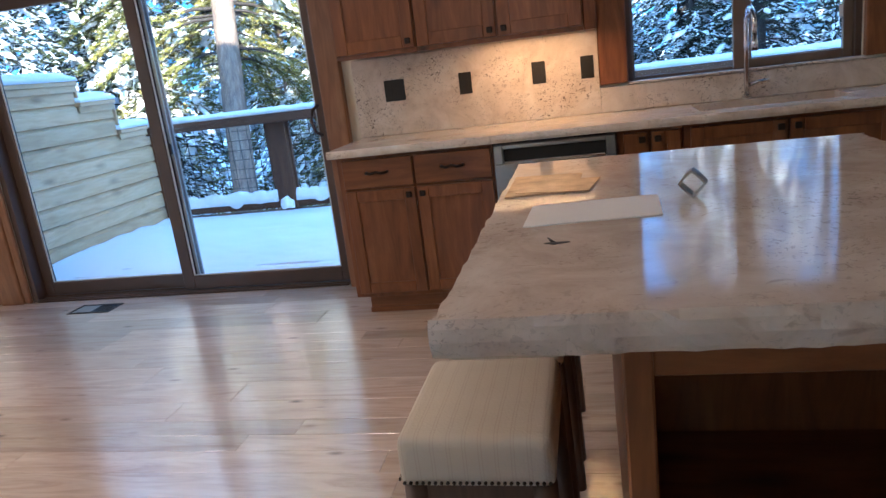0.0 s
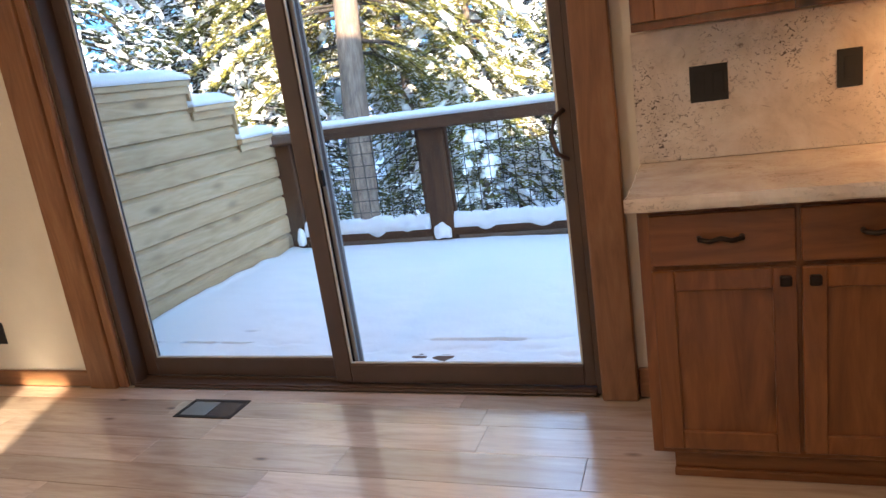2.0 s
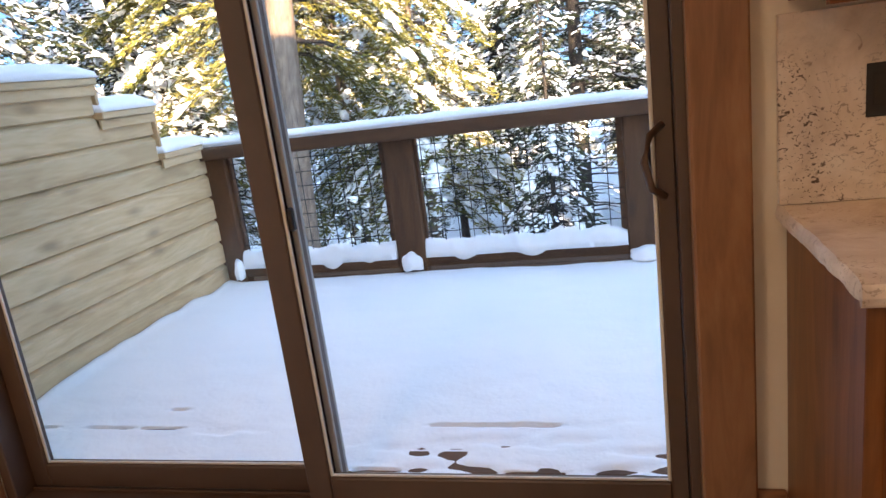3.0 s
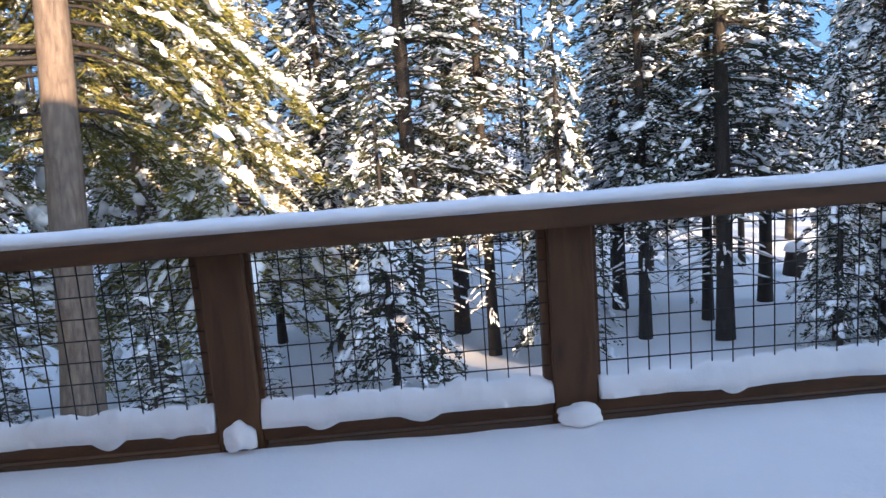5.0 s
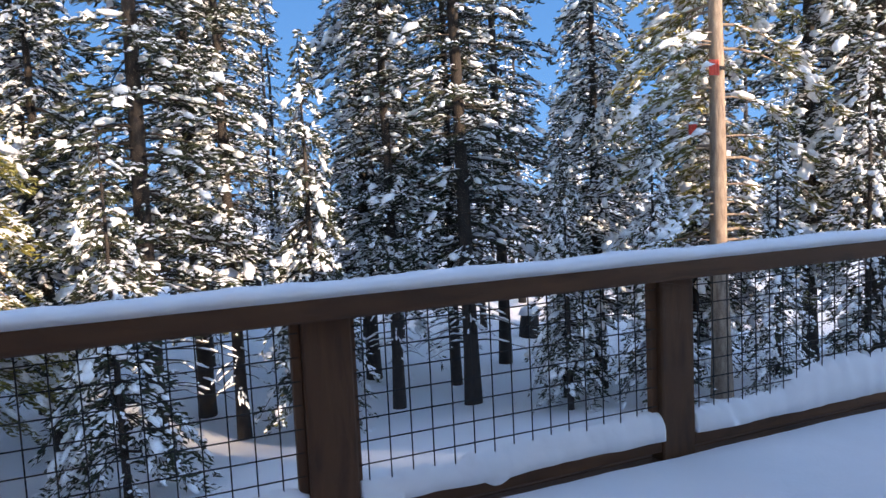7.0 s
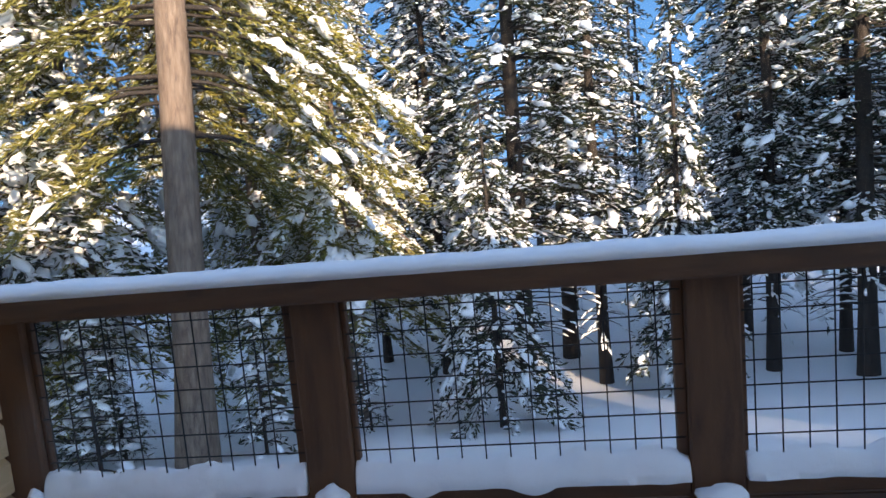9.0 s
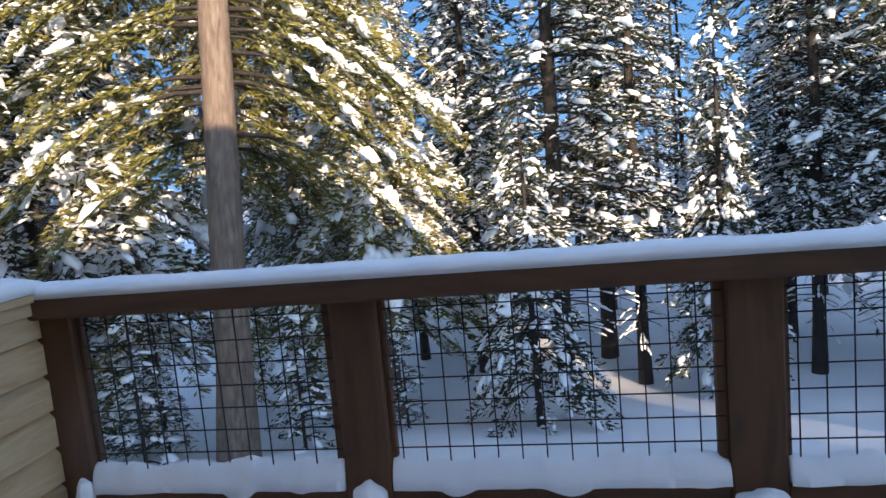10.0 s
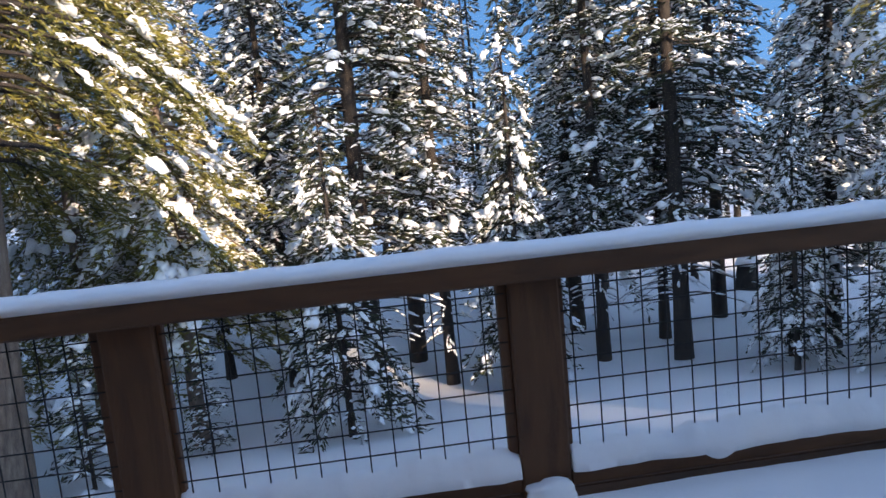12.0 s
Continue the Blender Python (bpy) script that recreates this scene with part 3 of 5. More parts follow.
def rough_slab(name, x, y, z, rough_sides, parent=None, step=0.03, depth=0.018, seed=3):
    """A stone slab whose named sides ('w','e','s','n') are chiselled."""
    bm = bmesh.new()
    rng = random.Random(seed)
    nx, ny = max(2, int((x[1] - x[0]) / step)), max(2, int((y[1] - y[0]) / step))
    loop = [(x[0] + (x[1] - x[0]) * i / nx, y[0], "s") for i in range(nx)] + [(x[1], y[0] + (y[1] - y[0]) * i / ny, "e") for i in range(ny)]
    loop += [(x[1] - (x[1] - x[0]) * i / nx, y[1], "n") for i in range(nx)] + [(x[0], y[1] - (y[1] - y[0]) * i / ny, "w") for i in range(ny)]
    inward = {"s": (0, 1), "e": (-1, 0), "n": (0, -1), "w": (1, 0)}
    levels = [z[1], z[1] - (z[1] - z[0]) * 0.22, z[1] - (z[1] - z[0]) * 0.55, z[0] + (z[1] - z[0]) * 0.15, z[0]]
    rings = []
    for k, level in enumerate(levels):
        ring = []
        for px, py, side in loop:
            dx = dy = 0.0
            if side in rough_sides:
                push = depth * (0.35 * rng.random() + 0.65 * (0.5 + 0.5 * noise.noise(Vector((px * 11, py * 11, level * 30 + seed)))))
                push *= (1.0, 0.45, 0.2, 0.5, 1.0)[k]
                dx, dy = inward[side][0] * push, inward[side][1] * push
            ring.append(bm.verts.new((px + dx, py + dy, level)))
        rings.append(ring)
    n = len(loop)
    for a, b in zip(rings, rings[1:]):
        for i in range(n):
            bm.faces.new((a[i], b[i], b[(i + 1) % n], a[(i + 1) % n]))
    top = bm.faces.new(rings[0])
    bottom = bm.faces.new(rings[-1][::-1])
    bmesh.ops.recalc_face_normals(bm, faces=bm.faces)
    top.material_index = bottom.material_index = 0
    for f in bm.faces:
        f.material_index = 0 if f in (top, bottom) else 1
    ob = part(name, bm, GRANITE, parent)
    ob.data.materials.append(GRANITE_ROUGH)
    return ob


def build_counter():
    c = thing("countertop", (1.1, 4.65, 0.875), "long cream granite countertop with chiselled edge", "countertop")
    rough_slab("slab", (-1.062, 0.80), (4.325, WALL - 0.004), (0.875, 0.915), "ws", c, seed=5)
    rough_slab("slab", (0.80, 1.50), (4.325, 4.50), (0.875, 0.915), "s", c, seed=6)
    rough_slab("slab", (0.80, 1.50), (4.86, WALL - 0.004), (0.875, 0.915), "", c, seed=7)
    rough_slab("slab", (1.50, XR - 0.004), (4.325, WALL - 0.004), (0.875, 0.915), "s", c, seed=8)
    s = thing("backsplash", (-0.35, 4.95, 0.915), "full-height cream granite backsplash slab with dark veins", "backsplash")
    box("slab", (-1.055, 0.343), (WALL - 0.022, WALL - 0.002), (0.916, 1.359), GRANITE_WALL, s, 0.002)
    l = thing("backsplash", (1.8, 4.95, 0.915), "low cream granite upstand under the window", "backsplash")
    box("slab", (0.3445, XR - 0.004), (WALL - 0.030, WALL - 0.002), (0.916, 1.052), GRANITE_WALL, l, 0.003)
    k = thing("sink", (1.15, 4.68, 0.70), "undermount stainless steel kitchen sink", "sink")
    bm = bmesh.new()
    add_box(bm, (0.802, 1.498), (4.502, 4.858), (0.690, 0.700))
    add_box(bm, (0.802, 0.812), (4.502, 4.858), (0.700, 0.874))
    add_box(bm, (1.488, 1.498), (4.502, 4.858), (0.700, 0.874))
    add_box(bm, (0.812, 1.488), (4.502, 4.512), (0.700, 0.874))
    add_box(bm, (0.812, 1.488), (4.848, 4.858), (0.700, 0.874))
    part("basin", bm, STEEL, k)
    tube("drain", [(1.15, 4.68, 0.7005), (1.15, 4.68, 0.704)], 0.045, CHROME, k)
    f = thing("faucet", (1.09, 4.895, 0.915), "tall chrome gooseneck kitchen faucet beside the sink", "faucet")
    tube("base", [(1.09, 4.895, 0.9155), (1.09, 4.895, 0.94)], [0.026, 0.022], CHROME, f)
    arc = [(1.09, 4.895, 0.938), (1.09, 4.895, 1.28)] + [(1.09, 4.895 - 0.09 + 0.09 * math.cos(a), 1.28 + 0.09 * math.sin(a)) for a in (0.4, 0.8, 1.2, 1.57, 2.0, 2.4, 2.8)] + [(1.09, 4.715, 1.24)]
    tube("spout", arc, 0.013, CHROME, f)
    tube("spray_head", [(1.09, 4.715, 1.245), (1.09, 4.713, 1.16)], [0.015, 0.019], CHROME, f)
    tube("lever", [(1.10, 4.895, 0.985), (1.15, 4.88, 1.0), (1.20, 4.872, 1.0)], [0.010, 0.008, 0.007], CHROME, f)


build_counter()


def wall_cabinet(x0, x1, doors, label):
    c = thing("wall_cabinet", ((x0 + x1) / 2, 4.79, 1.36), label, "cabinet")
    bm = bmesh.new()
    add_box(bm, (x0, x1), (4.64, WALL - 0.004), (1.385, 2.28), 0.002)
    add_box(bm, (x0, x1), (4.64, 4.66), (1.3605, 1.384), 0.001)
    part("body", bm, ALDER, c)
    w = (x1 - x0) / doors
    for i in range(doors):
        a, b = x0 + w * i + 0.006, x0 + w * (i + 1) - 0.006
        d = shaker("door", a, b, 1.385, 2.26, 4.62, c, 0.065)
        right = doors == 1 or i == 0
        knob(b - 0.03 if right else a + 0.03, 1.42, 4.62, d)


wall_cabinet(-1.03, -0.585, 1, "single-door knotty alder wall cabinet")
wall_cabinet(-0.583, 0.275, 2, "two-door knotty alder wall cabinet over the splash")
casing("trim", 0.277, 0.343, 1.362, 2.28, "alder filler strip beside wall cabinet", 0.30, ALDER)
strip = thing("under_cabinet_light", (0.0, 4.74, 1.362), "slim warm light strip under the wall cabinet", "lamp")
box("housing", (-0.28, 0.26), (4.70, 4.775), (1.366, 1.384), PAPER, strip, 0.002)


def outlet(x0, x1, z0, z1, y, label, gangs=1):
    o = thing("outlet", ((x0 + x1) / 2, y, (z0 + z1) / 2), label, "outlet")
    box("plate", (x0, x1), (y - 0.006, y - 0.0004), (z0, z1), BLACK, o, 0.002)
    for i in range(gangs):
        w = (x1 - x0) / gangs
        xm = x0 + w * (i + 0.5)
        box("insert", (xm - 0.017, xm + 0.017), (y - 0.008, y - 0.0062), (z0 + 0.024, z1 - 0.024), BLACK, o, 0.001)
    return o


SPLASH = WALL - 0.022
outlet(-0.872, -0.752, 1.108, 1.228, SPLASH, "black double switch plate on the granite splash", 2)
outlet(-0.432, -0.360, 1.103, 1.222, SPLASH, "black outlet plate on granite splash")
outlet(-0.018, 0.056, 1.112, 1.232, SPLASH, "black outlet plate under the warm light")
outlet(0.248, 0.318, 1.112, 1.232, SPLASH, "black outlet plate beside the window casing")
outlet(-4.497, -4.425, 0.24, 0.362, WALL, "black outlet plate low on plaster wall")


# ---- island and stools ----
def build_island():
    c = thing("island_top", (0.57, 2.57, 0.85), "cream granite island top with chiselled edges", "countertop")
    rough_slab("slab", (0.012, 1.11), (1.835, 3.335), (0.852, 0.915), "wsen", c, 0.022, 0.02, 11)
    b = thing("kitchen_island", (0.68, 2.57, 0), "knotty alder island base with open end shelves", "kitchen island")
    for x in ((0.29, 0.335), (1.015, 1.06)):
        box("post", x, (1.87, 1.93), (0.0, 0.8515), ALDER, b, 0.004)
        box("side_panel", (x[0] + 0.004, x[1] - 0.004), (1.9305, 3.20), (0.0, 0.851), ALDER, b, 0.002)
    box("apron", (0.3355, 1.0145), (1.872, 1.892), (0.80, 0.851), ALDER_X, b, 0.003)
    box("shelf", (0.3355, 1.0145), (1.89, 2.30), (0.44, 0.465), ALDER_X, b, 0.003)
    box("shelf", (0.3355, 1.0145), (1.89, 2.30), (0.09, 0.115), ALDER_X, b, 0.003)
    box("back_panel", (0.3355, 1.0145), (2.302, 2.32), (0.0, 0.85), ALDER, b, 0.001)
    box("end_panel", (0.3355, 1.0145), (3.18, 3.20), (0.0, 0.851), ALDER, b, 0.001)


build_island()


def build_stools():
    s = thing("counter_stool", (0.03, 2.16, 0), "backless cream linen counter stool with dark legs under the island", "stool", "stools along the island")
    bm = bmesh.new()
    add_box(bm, (-0.108, 0.172), (1.955, 2.300), (0.552, 0.650), 0.022, 3)
    for v in bm.verts:
        if v.co.z > 0.6:
            v.co.z += 0.018 * (1 - ((v.co.x - 0.032) / 0.15) ** 2) * (1 - ((v.co.y - 2.128) / 0.18) ** 2)
    cushion = part("seat", bm, LINEN, s, "padded cream linen seat", True)
    for k in range(24):
        for along in (0, 1):
            p = (-0.098 + 0.26 * k / 23, 1.9545, 0.566) if along else (-0.1085, 1.965 + 0.325 * k / 23, 0.566)
            tube("nail", [(p[0], p[1], p[2]), (p[0] - (0 if along else 0.003), p[1] - (0.003 if along else 0), p[2])], 0.0035, IRON, cushion, sides=6)
    box("apron", (-0.092, 0.156), (1.972, 2.284), (0.505, 0.557), STOOL_WOOD, s, 0.004)
    for x, dx in ((-0.084, -0.012), (0.148, 0.025)):
        for y, dy in ((1.98, -0.015), (2.276, 0.015)):
            tube("leg", [(x, y, 0.553), (x + dx * 0.5, y + dy * 0.5, 0.28), (x + dx, y + dy, 0.0)], [0.024, 0.021, 0.017], STOOL_WOOD, s, sides=8)
    for y in (1.971, 2.285):
        tube("stretcher", [(-0.092, y, 0.20), (0.163, y, 0.20)], 0.011, STOOL_WOOD, s, sides=8)
    copy_thing(s, pose(0.03, 2.645, 0))
    copy_thing(s, pose(0.03, 3.13, 0))


build_stools()


def sheet(name, corners, thick, material, label, category):
    bm = bmesh.new()
    low = [bm.verts.new((*c, 0.9155)) for c in corners]
    high = [bm.verts.new((*c, 0.9155 + thick)) for c in corners]
    bm.faces.new(low[::-1])
    bm.faces.new(high)
    for i in range(4):
        bm.faces.new((low[i], low[(i + 1) % 4], high[(i + 1) % 4], high[i]))
    return tagged(part(name, bm, material), label, category)


sheet("paper_sheet", ((0.112, 2.382), (0.408, 2.408), (0.418, 2.618), (0.120, 2.590)), 0.003, PAPER, "blank white sheet of paper lying on the island", "paper")
# tan kraft packet of papers, laid as two thin sheets
sheet("brochure", ((0.036, 2.725), (0.231, 2.744), (0.239, 3.01), (0.040, 3.03)), 0.004, CARD, "glossy tan kraft packet on the island", "brochure")
leaf = sheet("brochure", ((0.06, 2.76), (0.255, 2.715), (0.29, 2.90), (0.09, 2.94)), 0.0015, CARD, "loose glossy sheet of the kraft packet on the island", "brochure")
leaf.location.z = 0.0045


def stone_mark(name, points, radius, label):
    """A flat dark inclusion in the stone."""
    return tagged(tube(name, [(x, y, 0.9152) for x, y in points], radius, BLACK, None, "", 8, 0.06), label, "stone mark")


stone_mark("stone_mark", ((0.165, 2.243), (0.185, 2.238), (0.215, 2.243)), [0.004, 0.011, 0.005], "dark oval mineral mark in the island stone")
stone_mark("stone_mark", ((0.183, 2.245), (0.176, 2.268), (0.170, 2.285)), [0.005, 0.003, 0.002], "thin dark vein mark in island stone")


def build_napkin_ring():
    r = thing("napkin_ring", (0.492, 2.57, 0.916), "square metal napkin ring standing on its corner", "napkin ring")
    bm = bmesh.new()
    rings = []
    for k in range(16):
        a = k * math.tau / 16
        sq = 1 / max(abs(math.cos(a)), abs(math.sin(a))) ** 0.75
        for_w = []
        for rad in (0.027, 0.0215):
            for y in (-0.02, 0.02):
                for_w.append(bm.verts.new((0.492 + rad * sq * math.cos(a + 0.785) * 0.9, 2.57 + y, 0.949 + rad * sq * math.sin(a + 0.785) * 0.92)))
        rings.append(for_w)
    for a, b in zip(rings, rings[1:] + rings[:1]):
        for i, j in ((0, 1), (1, 3), (3, 2), (2, 0)):
            bm.faces.new((a[i], a[j], b[j], b[i]))
    bmesh.ops.recalc_face_normals(bm, faces=bm.faces)
    part("band", bm, STEEL, r)
    r.rotation_euler.z = radians(-14)


build_napkin_ring()


def build_vent():
    v = thing("floor_register", (-2.99, 4.75, 0), "grey metal floor vent with half-open black louvres", "floor vent")
    x0, x1, y0, y1 = -3.147, -2.837, 4.665, 4.835
    bm = bmesh.new()
    add_box(bm, (x0, x1), (y0, y0 + 0.02), (-0.02, 0.004), 0.001)
    add_box(bm, (x0, x1), (y1 - 0.02, y1), (-0.02, 0.004), 0.001)
    add_box(bm, (x0, x0 + 0.02), (y0 + 0.02, y1 - 0.02), (-0.02, 0.004), 0.001)
    add_box(bm, (x1 - 0.02, x1), (y0 + 0.02, y1 - 0.02), (-0.02, 0.004), 0.001)
    part("frame", bm, IRON, v)
    box("damper", (x0 + 0.02, -2.99), (y0 + 0.02, y1 - 0.02), (-0.018, 0.002), STEEL, v, 0.001, "grey closed damper plate")
    for k in range(10):
        x = -2.985 + 0.0128 * k
        box("slat", (x, x + 0.005), (y0 + 0.02, y1 - 0.02), (-0.018, 0.003), BLACK, v, 0)
    box("well", (-2.989, x1 - 0.02), (y0 + 0.02, y1 - 0.02), (-0.0215, -0.0185), BLACK, v, 0)


build_vent()


# ---- deck ----
DECK_N, DECK_E = 7.78, 2.5


def build_deck():
    tagged(box("deck_frame", (-4.32, DECK_E), (5.165, 7.70), (-0.16, -0.042), CEDAR_X, bevel=0), "timber framing under the deck", "deck", kind="structure")
    deck = tagged(box("deck", (-4.30, DECK_E), (5.17, 5.20), (-0.041, -0.012), CEDAR_X, bevel=0.002), "cedar deck boards under thin snow", "deck", kind="structure")
    me = None
    for k in range(18):
        y = 5.205 + 0.146 * k
        if me is None:
            bm = add_box(bmesh.new(), (-4.30, DECK_E), (0, 0.138), (-0.038, 0.0), 0.003)
            first = part("board", bm, CEDAR_X, deck)
            me = first.data
            first.location = (0, y, 0)
        else:
            link_mesh("board", me, None, deck).location = (0, y, 0)


build_deck()


def grid_sheet(name, xs, ys, height, material):
    n = len(xs)
    verts = [(x, y, height(x, y)) for y in ys for x in xs]
    faces = [(j * n + i, j * n + i + 1, (j + 1) * n + i + 1, (j + 1) * n + i) for j in range(len(ys) - 1) for i in range(n - 1)]
    me = bpy.data.meshes.new(name)
    me.from_pydata(verts, [], faces)
    me.polygons.foreach_set("use_smooth", [True] * len(faces))
    return link_mesh(name, me, material)


def deck_snow_height(x, y):
    if y > 7.58 or x < -4.22:
        return -0.02
    h = 0.012 + 0.040 * smooth(5.25, 6.2, y) - 0.034 * smooth(6.8, 7.5, y)
    h += 0.010 * noise.noise(Vector((x * 1.9, y * 2.3, 0))) + 0.004 * noise.noise(Vector((x * 7, y * 9, 4)))
    row = round((y - 5.199) / 0.146)
    off = abs(y - 5.199 - 0.146 * row)
    if off < 0.008 and noise.noise(Vector((x * 3.7, row * 7.7, 9))) > 0.22 + 0.25 * smooth(5.3, 5.9, y):
        h -= 0.05 * (1 - smooth(5.75, 5.95, y))
    bare = noise.noise(Vector((x * 1.3, y * 7, 21))) + 0.5 * noise.noise(Vector((x * 9, y * 14, 2)))
    h -= 0.020 * smooth(0.05, 0.5, bare) * (1 - smooth(5.3, 5.62, y))
    h += 0.012 * smooth(7.35, 7.56, y) * (0.5 + 0.5 * noise.noise(Vector((x * 2.3, 1, 5))))
    h += 0.035 * smooth(-4.10, -4.2, x) * (0.5 + 0.6 * noise.noise(Vector((y * 5, 3, 2))))
    return h


tagged(grid_sheet("deck_snow", [-4.23 + 0.03 * i for i in range(225)], [5.185 + 0.0073 * j for j in range(110)] + [5.99 + 0.02 * j for j in range(80)], deck_snow_height, SNOW), "thin uneven snow lying on the deck", "snow", kind="stuff")


def lumpy_bar(name, x0, x1, profile, material, parent=None, label="", step=0.035, sides=12):
    """Snow along x; profile(x, k of sides) gives (y, z) round the section."""
    bm = bmesh.new()
    n = max(3, int((x1 - x0) / step))
    rings = [[bm.verts.new((x0 + (x1 - x0) * i / n, *profile(x0 + (x1 - x0) * i / n, k / sides))) for k in range(sides)] for i in range(n + 1)]
    for a, b in zip(rings, rings[1:]):
        for k in range(sides):
            bm.faces.new((a[k], b[k], b[(k + 1) % sides], a[(k + 1) % sides]))
    bm.faces.new(rings[0])
    bm.faces.new(rings[-1][::-1])
    bmesh.ops.recalc_face_normals(bm, faces=bm.faces)
    return part(name, bm, material, parent, label, True)


POSTS = [(-4.26, -4.07), (-2.905, -2.705), (-1.368, -1.165), (0.402, 0.606), (2.17, 2.37)]


def build_railing():
    r = thing("deck_railing", (0, 7.62, 0), "cedar deck railing with black wire mesh panels", "railing")
    bm = add_box(bmesh.new(), (-4.27, DECK_E), (7.52, 7.71), (0.925, 1.030), 0.026, 3)
    part("top_rail", bm, CEDAR_X, r)
    bar = None
    for i, (x0, x1) in enumerate(POSTS):
        bm = add_box(bmesh.new(), (x0, x1), (7.59, 7.69), (-0.30, 0.924), 0.008)
        part("post", bm, CEDAR_Z, r)
    for (a0, a1), (b0, b1) in zip(POSTS, POSTS[1:]):
        box("bottom_rail", (a1 + 0.001, b0 - 0.001), (7.60, 7.68), (0.050, 0.120), CEDAR_X, r, 0.006)
        box("nailer", (b0 - 0.040, b0 - 0.001), (7.625, 7.665), (0.121, 0.923), CEDAR_Z, r, 0.003)
        box("nailer", (a1 + 0.001, a1 + 0.022), (7.625, 7.665), (0.121, 0.923), CEDAR_Z, r, 0.003)
        x = a1 + 0.05
        while x < b0 - 0.045:
            if bar is None:
                first = tube("wire", [(x, 7.62, 0.122), (x, 7.62, 0.922)], 0.0032, WIRE, r, sides=6)
                bar, bar_x = first.data, x
            else:
                link_mesh("wire", bar, None, r).location.x = x - bar_x
            x += 0.0985
        for k in range(8):
            z = 0.185 + 0.0985 * k
            tube("wire", [(a1 + 0.01, 7.6265, z), (b0 - 0.01, 7.6265, z)], 0.0032, WIRE, r, sides=6)


build_railing()


def rail_snow(x, u):
    a = u * math.tau
    crown = 0.045 + 0.012 * noise.noise(Vector((x * 2.2, 0, 0))) + 0.006 * noise.noise(Vector((x * 9, 0, 4)))
    y = 7.615 + 0.098 * math.cos(a) * (1 + 0.08 * noise.noise(Vector((x * 5, u * 3, 2))))
    z = 1.031 + max(0.0, math.sin(a)) ** 0.6 * crown - (0.012 if math.cos(a) ** 2 > 0.8 else 0.0)
    return y, z


tagged(lumpy_bar("rail_snow", -4.26, DECK_E, rail_snow, SNOW), "rounded strip of snow along the top rail", "snow", kind="stuff")


def heap(seed):
    def section(x, u):
        a = u * math.tau
        h = 0.115 + 0.11 * smooth(1.0, 1.6, x) + 0.04 * noise.noise(Vector((x * 2.0, seed, 0))) + 0.03 * noise.noise(Vector((x * 7.0, seed, 3))) + 0.014 * noise.noise(Vector((x * 17.0, seed, 5)))
        fat = 0.068 + 0.018 * noise.noise(Vector((x * 4.1, seed, 7))) + 0.014 * noise.noise(Vector((x * 11, u * 5, seed)))
        y = 7.638 + fat * math.cos(a)
        drip = max(0.0, noise.noise(Vector((x * 4.3, seed, 9))) - 0.22) * 0.16
        low = 0.1205 - (drip if math.cos(a) < -0.45 and y < 7.598 else 0.0)
        return y, max(0.1205, 0.121 + max(0.03, h) * math.sin(a) ** 0.7 * (1 + 0.09 * noise.noise(Vector((x * 7, u * 5, seed))) + 0.04 * noise.noise(Vector((x * 29, u * 9, seed))))) if math.sin(a) > 0.05 else low
    return section


for i, ((a0, a1), (b0, b1)) in enumerate(zip(POSTS, POSTS[1:])):
    tagged(lumpy_bar("snow_heap", a1 + 0.005, b0 - 0.005, heap(i * 3.7), SNOW, step=0.011, sides=24), "lumpy snow heaped along the bottom rail", "snow heap", "snow on bottom rails")


def snow_lump(at, size, label, seed):
    bm = bmesh.new()
    bmesh.ops.create_icosphere(bm, subdivisions=3, radius=1.0)
    for v in bm.verts:
        k = 1 + 0.28 * noise.noise(v.co * 1.7 + Vector((seed, 0, 0)))
        v.co = Vector((at[0] + v.co.x * size[0] * k, at[1] + v.co.y * size[1] * k, at[2] + max(-0.55, v.co.z) * size[2] * k))
    return tagged(part("snow_lump", bm, SNOW, smooth=True), label, "snow")


snow_lump((-2.80, 7.555, 0.09), (0.075, 0.055, 0.075), "small ball of snow on the post base", 1)
snow_lump((-4.09, 7.545, 0.11), (0.03, 0.05, 0.10), "sliver of snow at the corner post", 2)
snow_lump((-1.27, 7.55, 0.06), (0.11, 0.06, 0.055), "low mound of snow on the post base", 3)
bracket = thing("post_bracket", (-2.80, 7.58, 0), "dark metal post base bracket", "bracket")
box("plate", (-2.88, -2.73), (7.568, 7.588), (0.005, 0.06), IRON, bracket, 0.003)
box("flange", (-2.88, -2.73), (7.52, 7.568), (0.003, 0.010), IRON, bracket, 0.002)


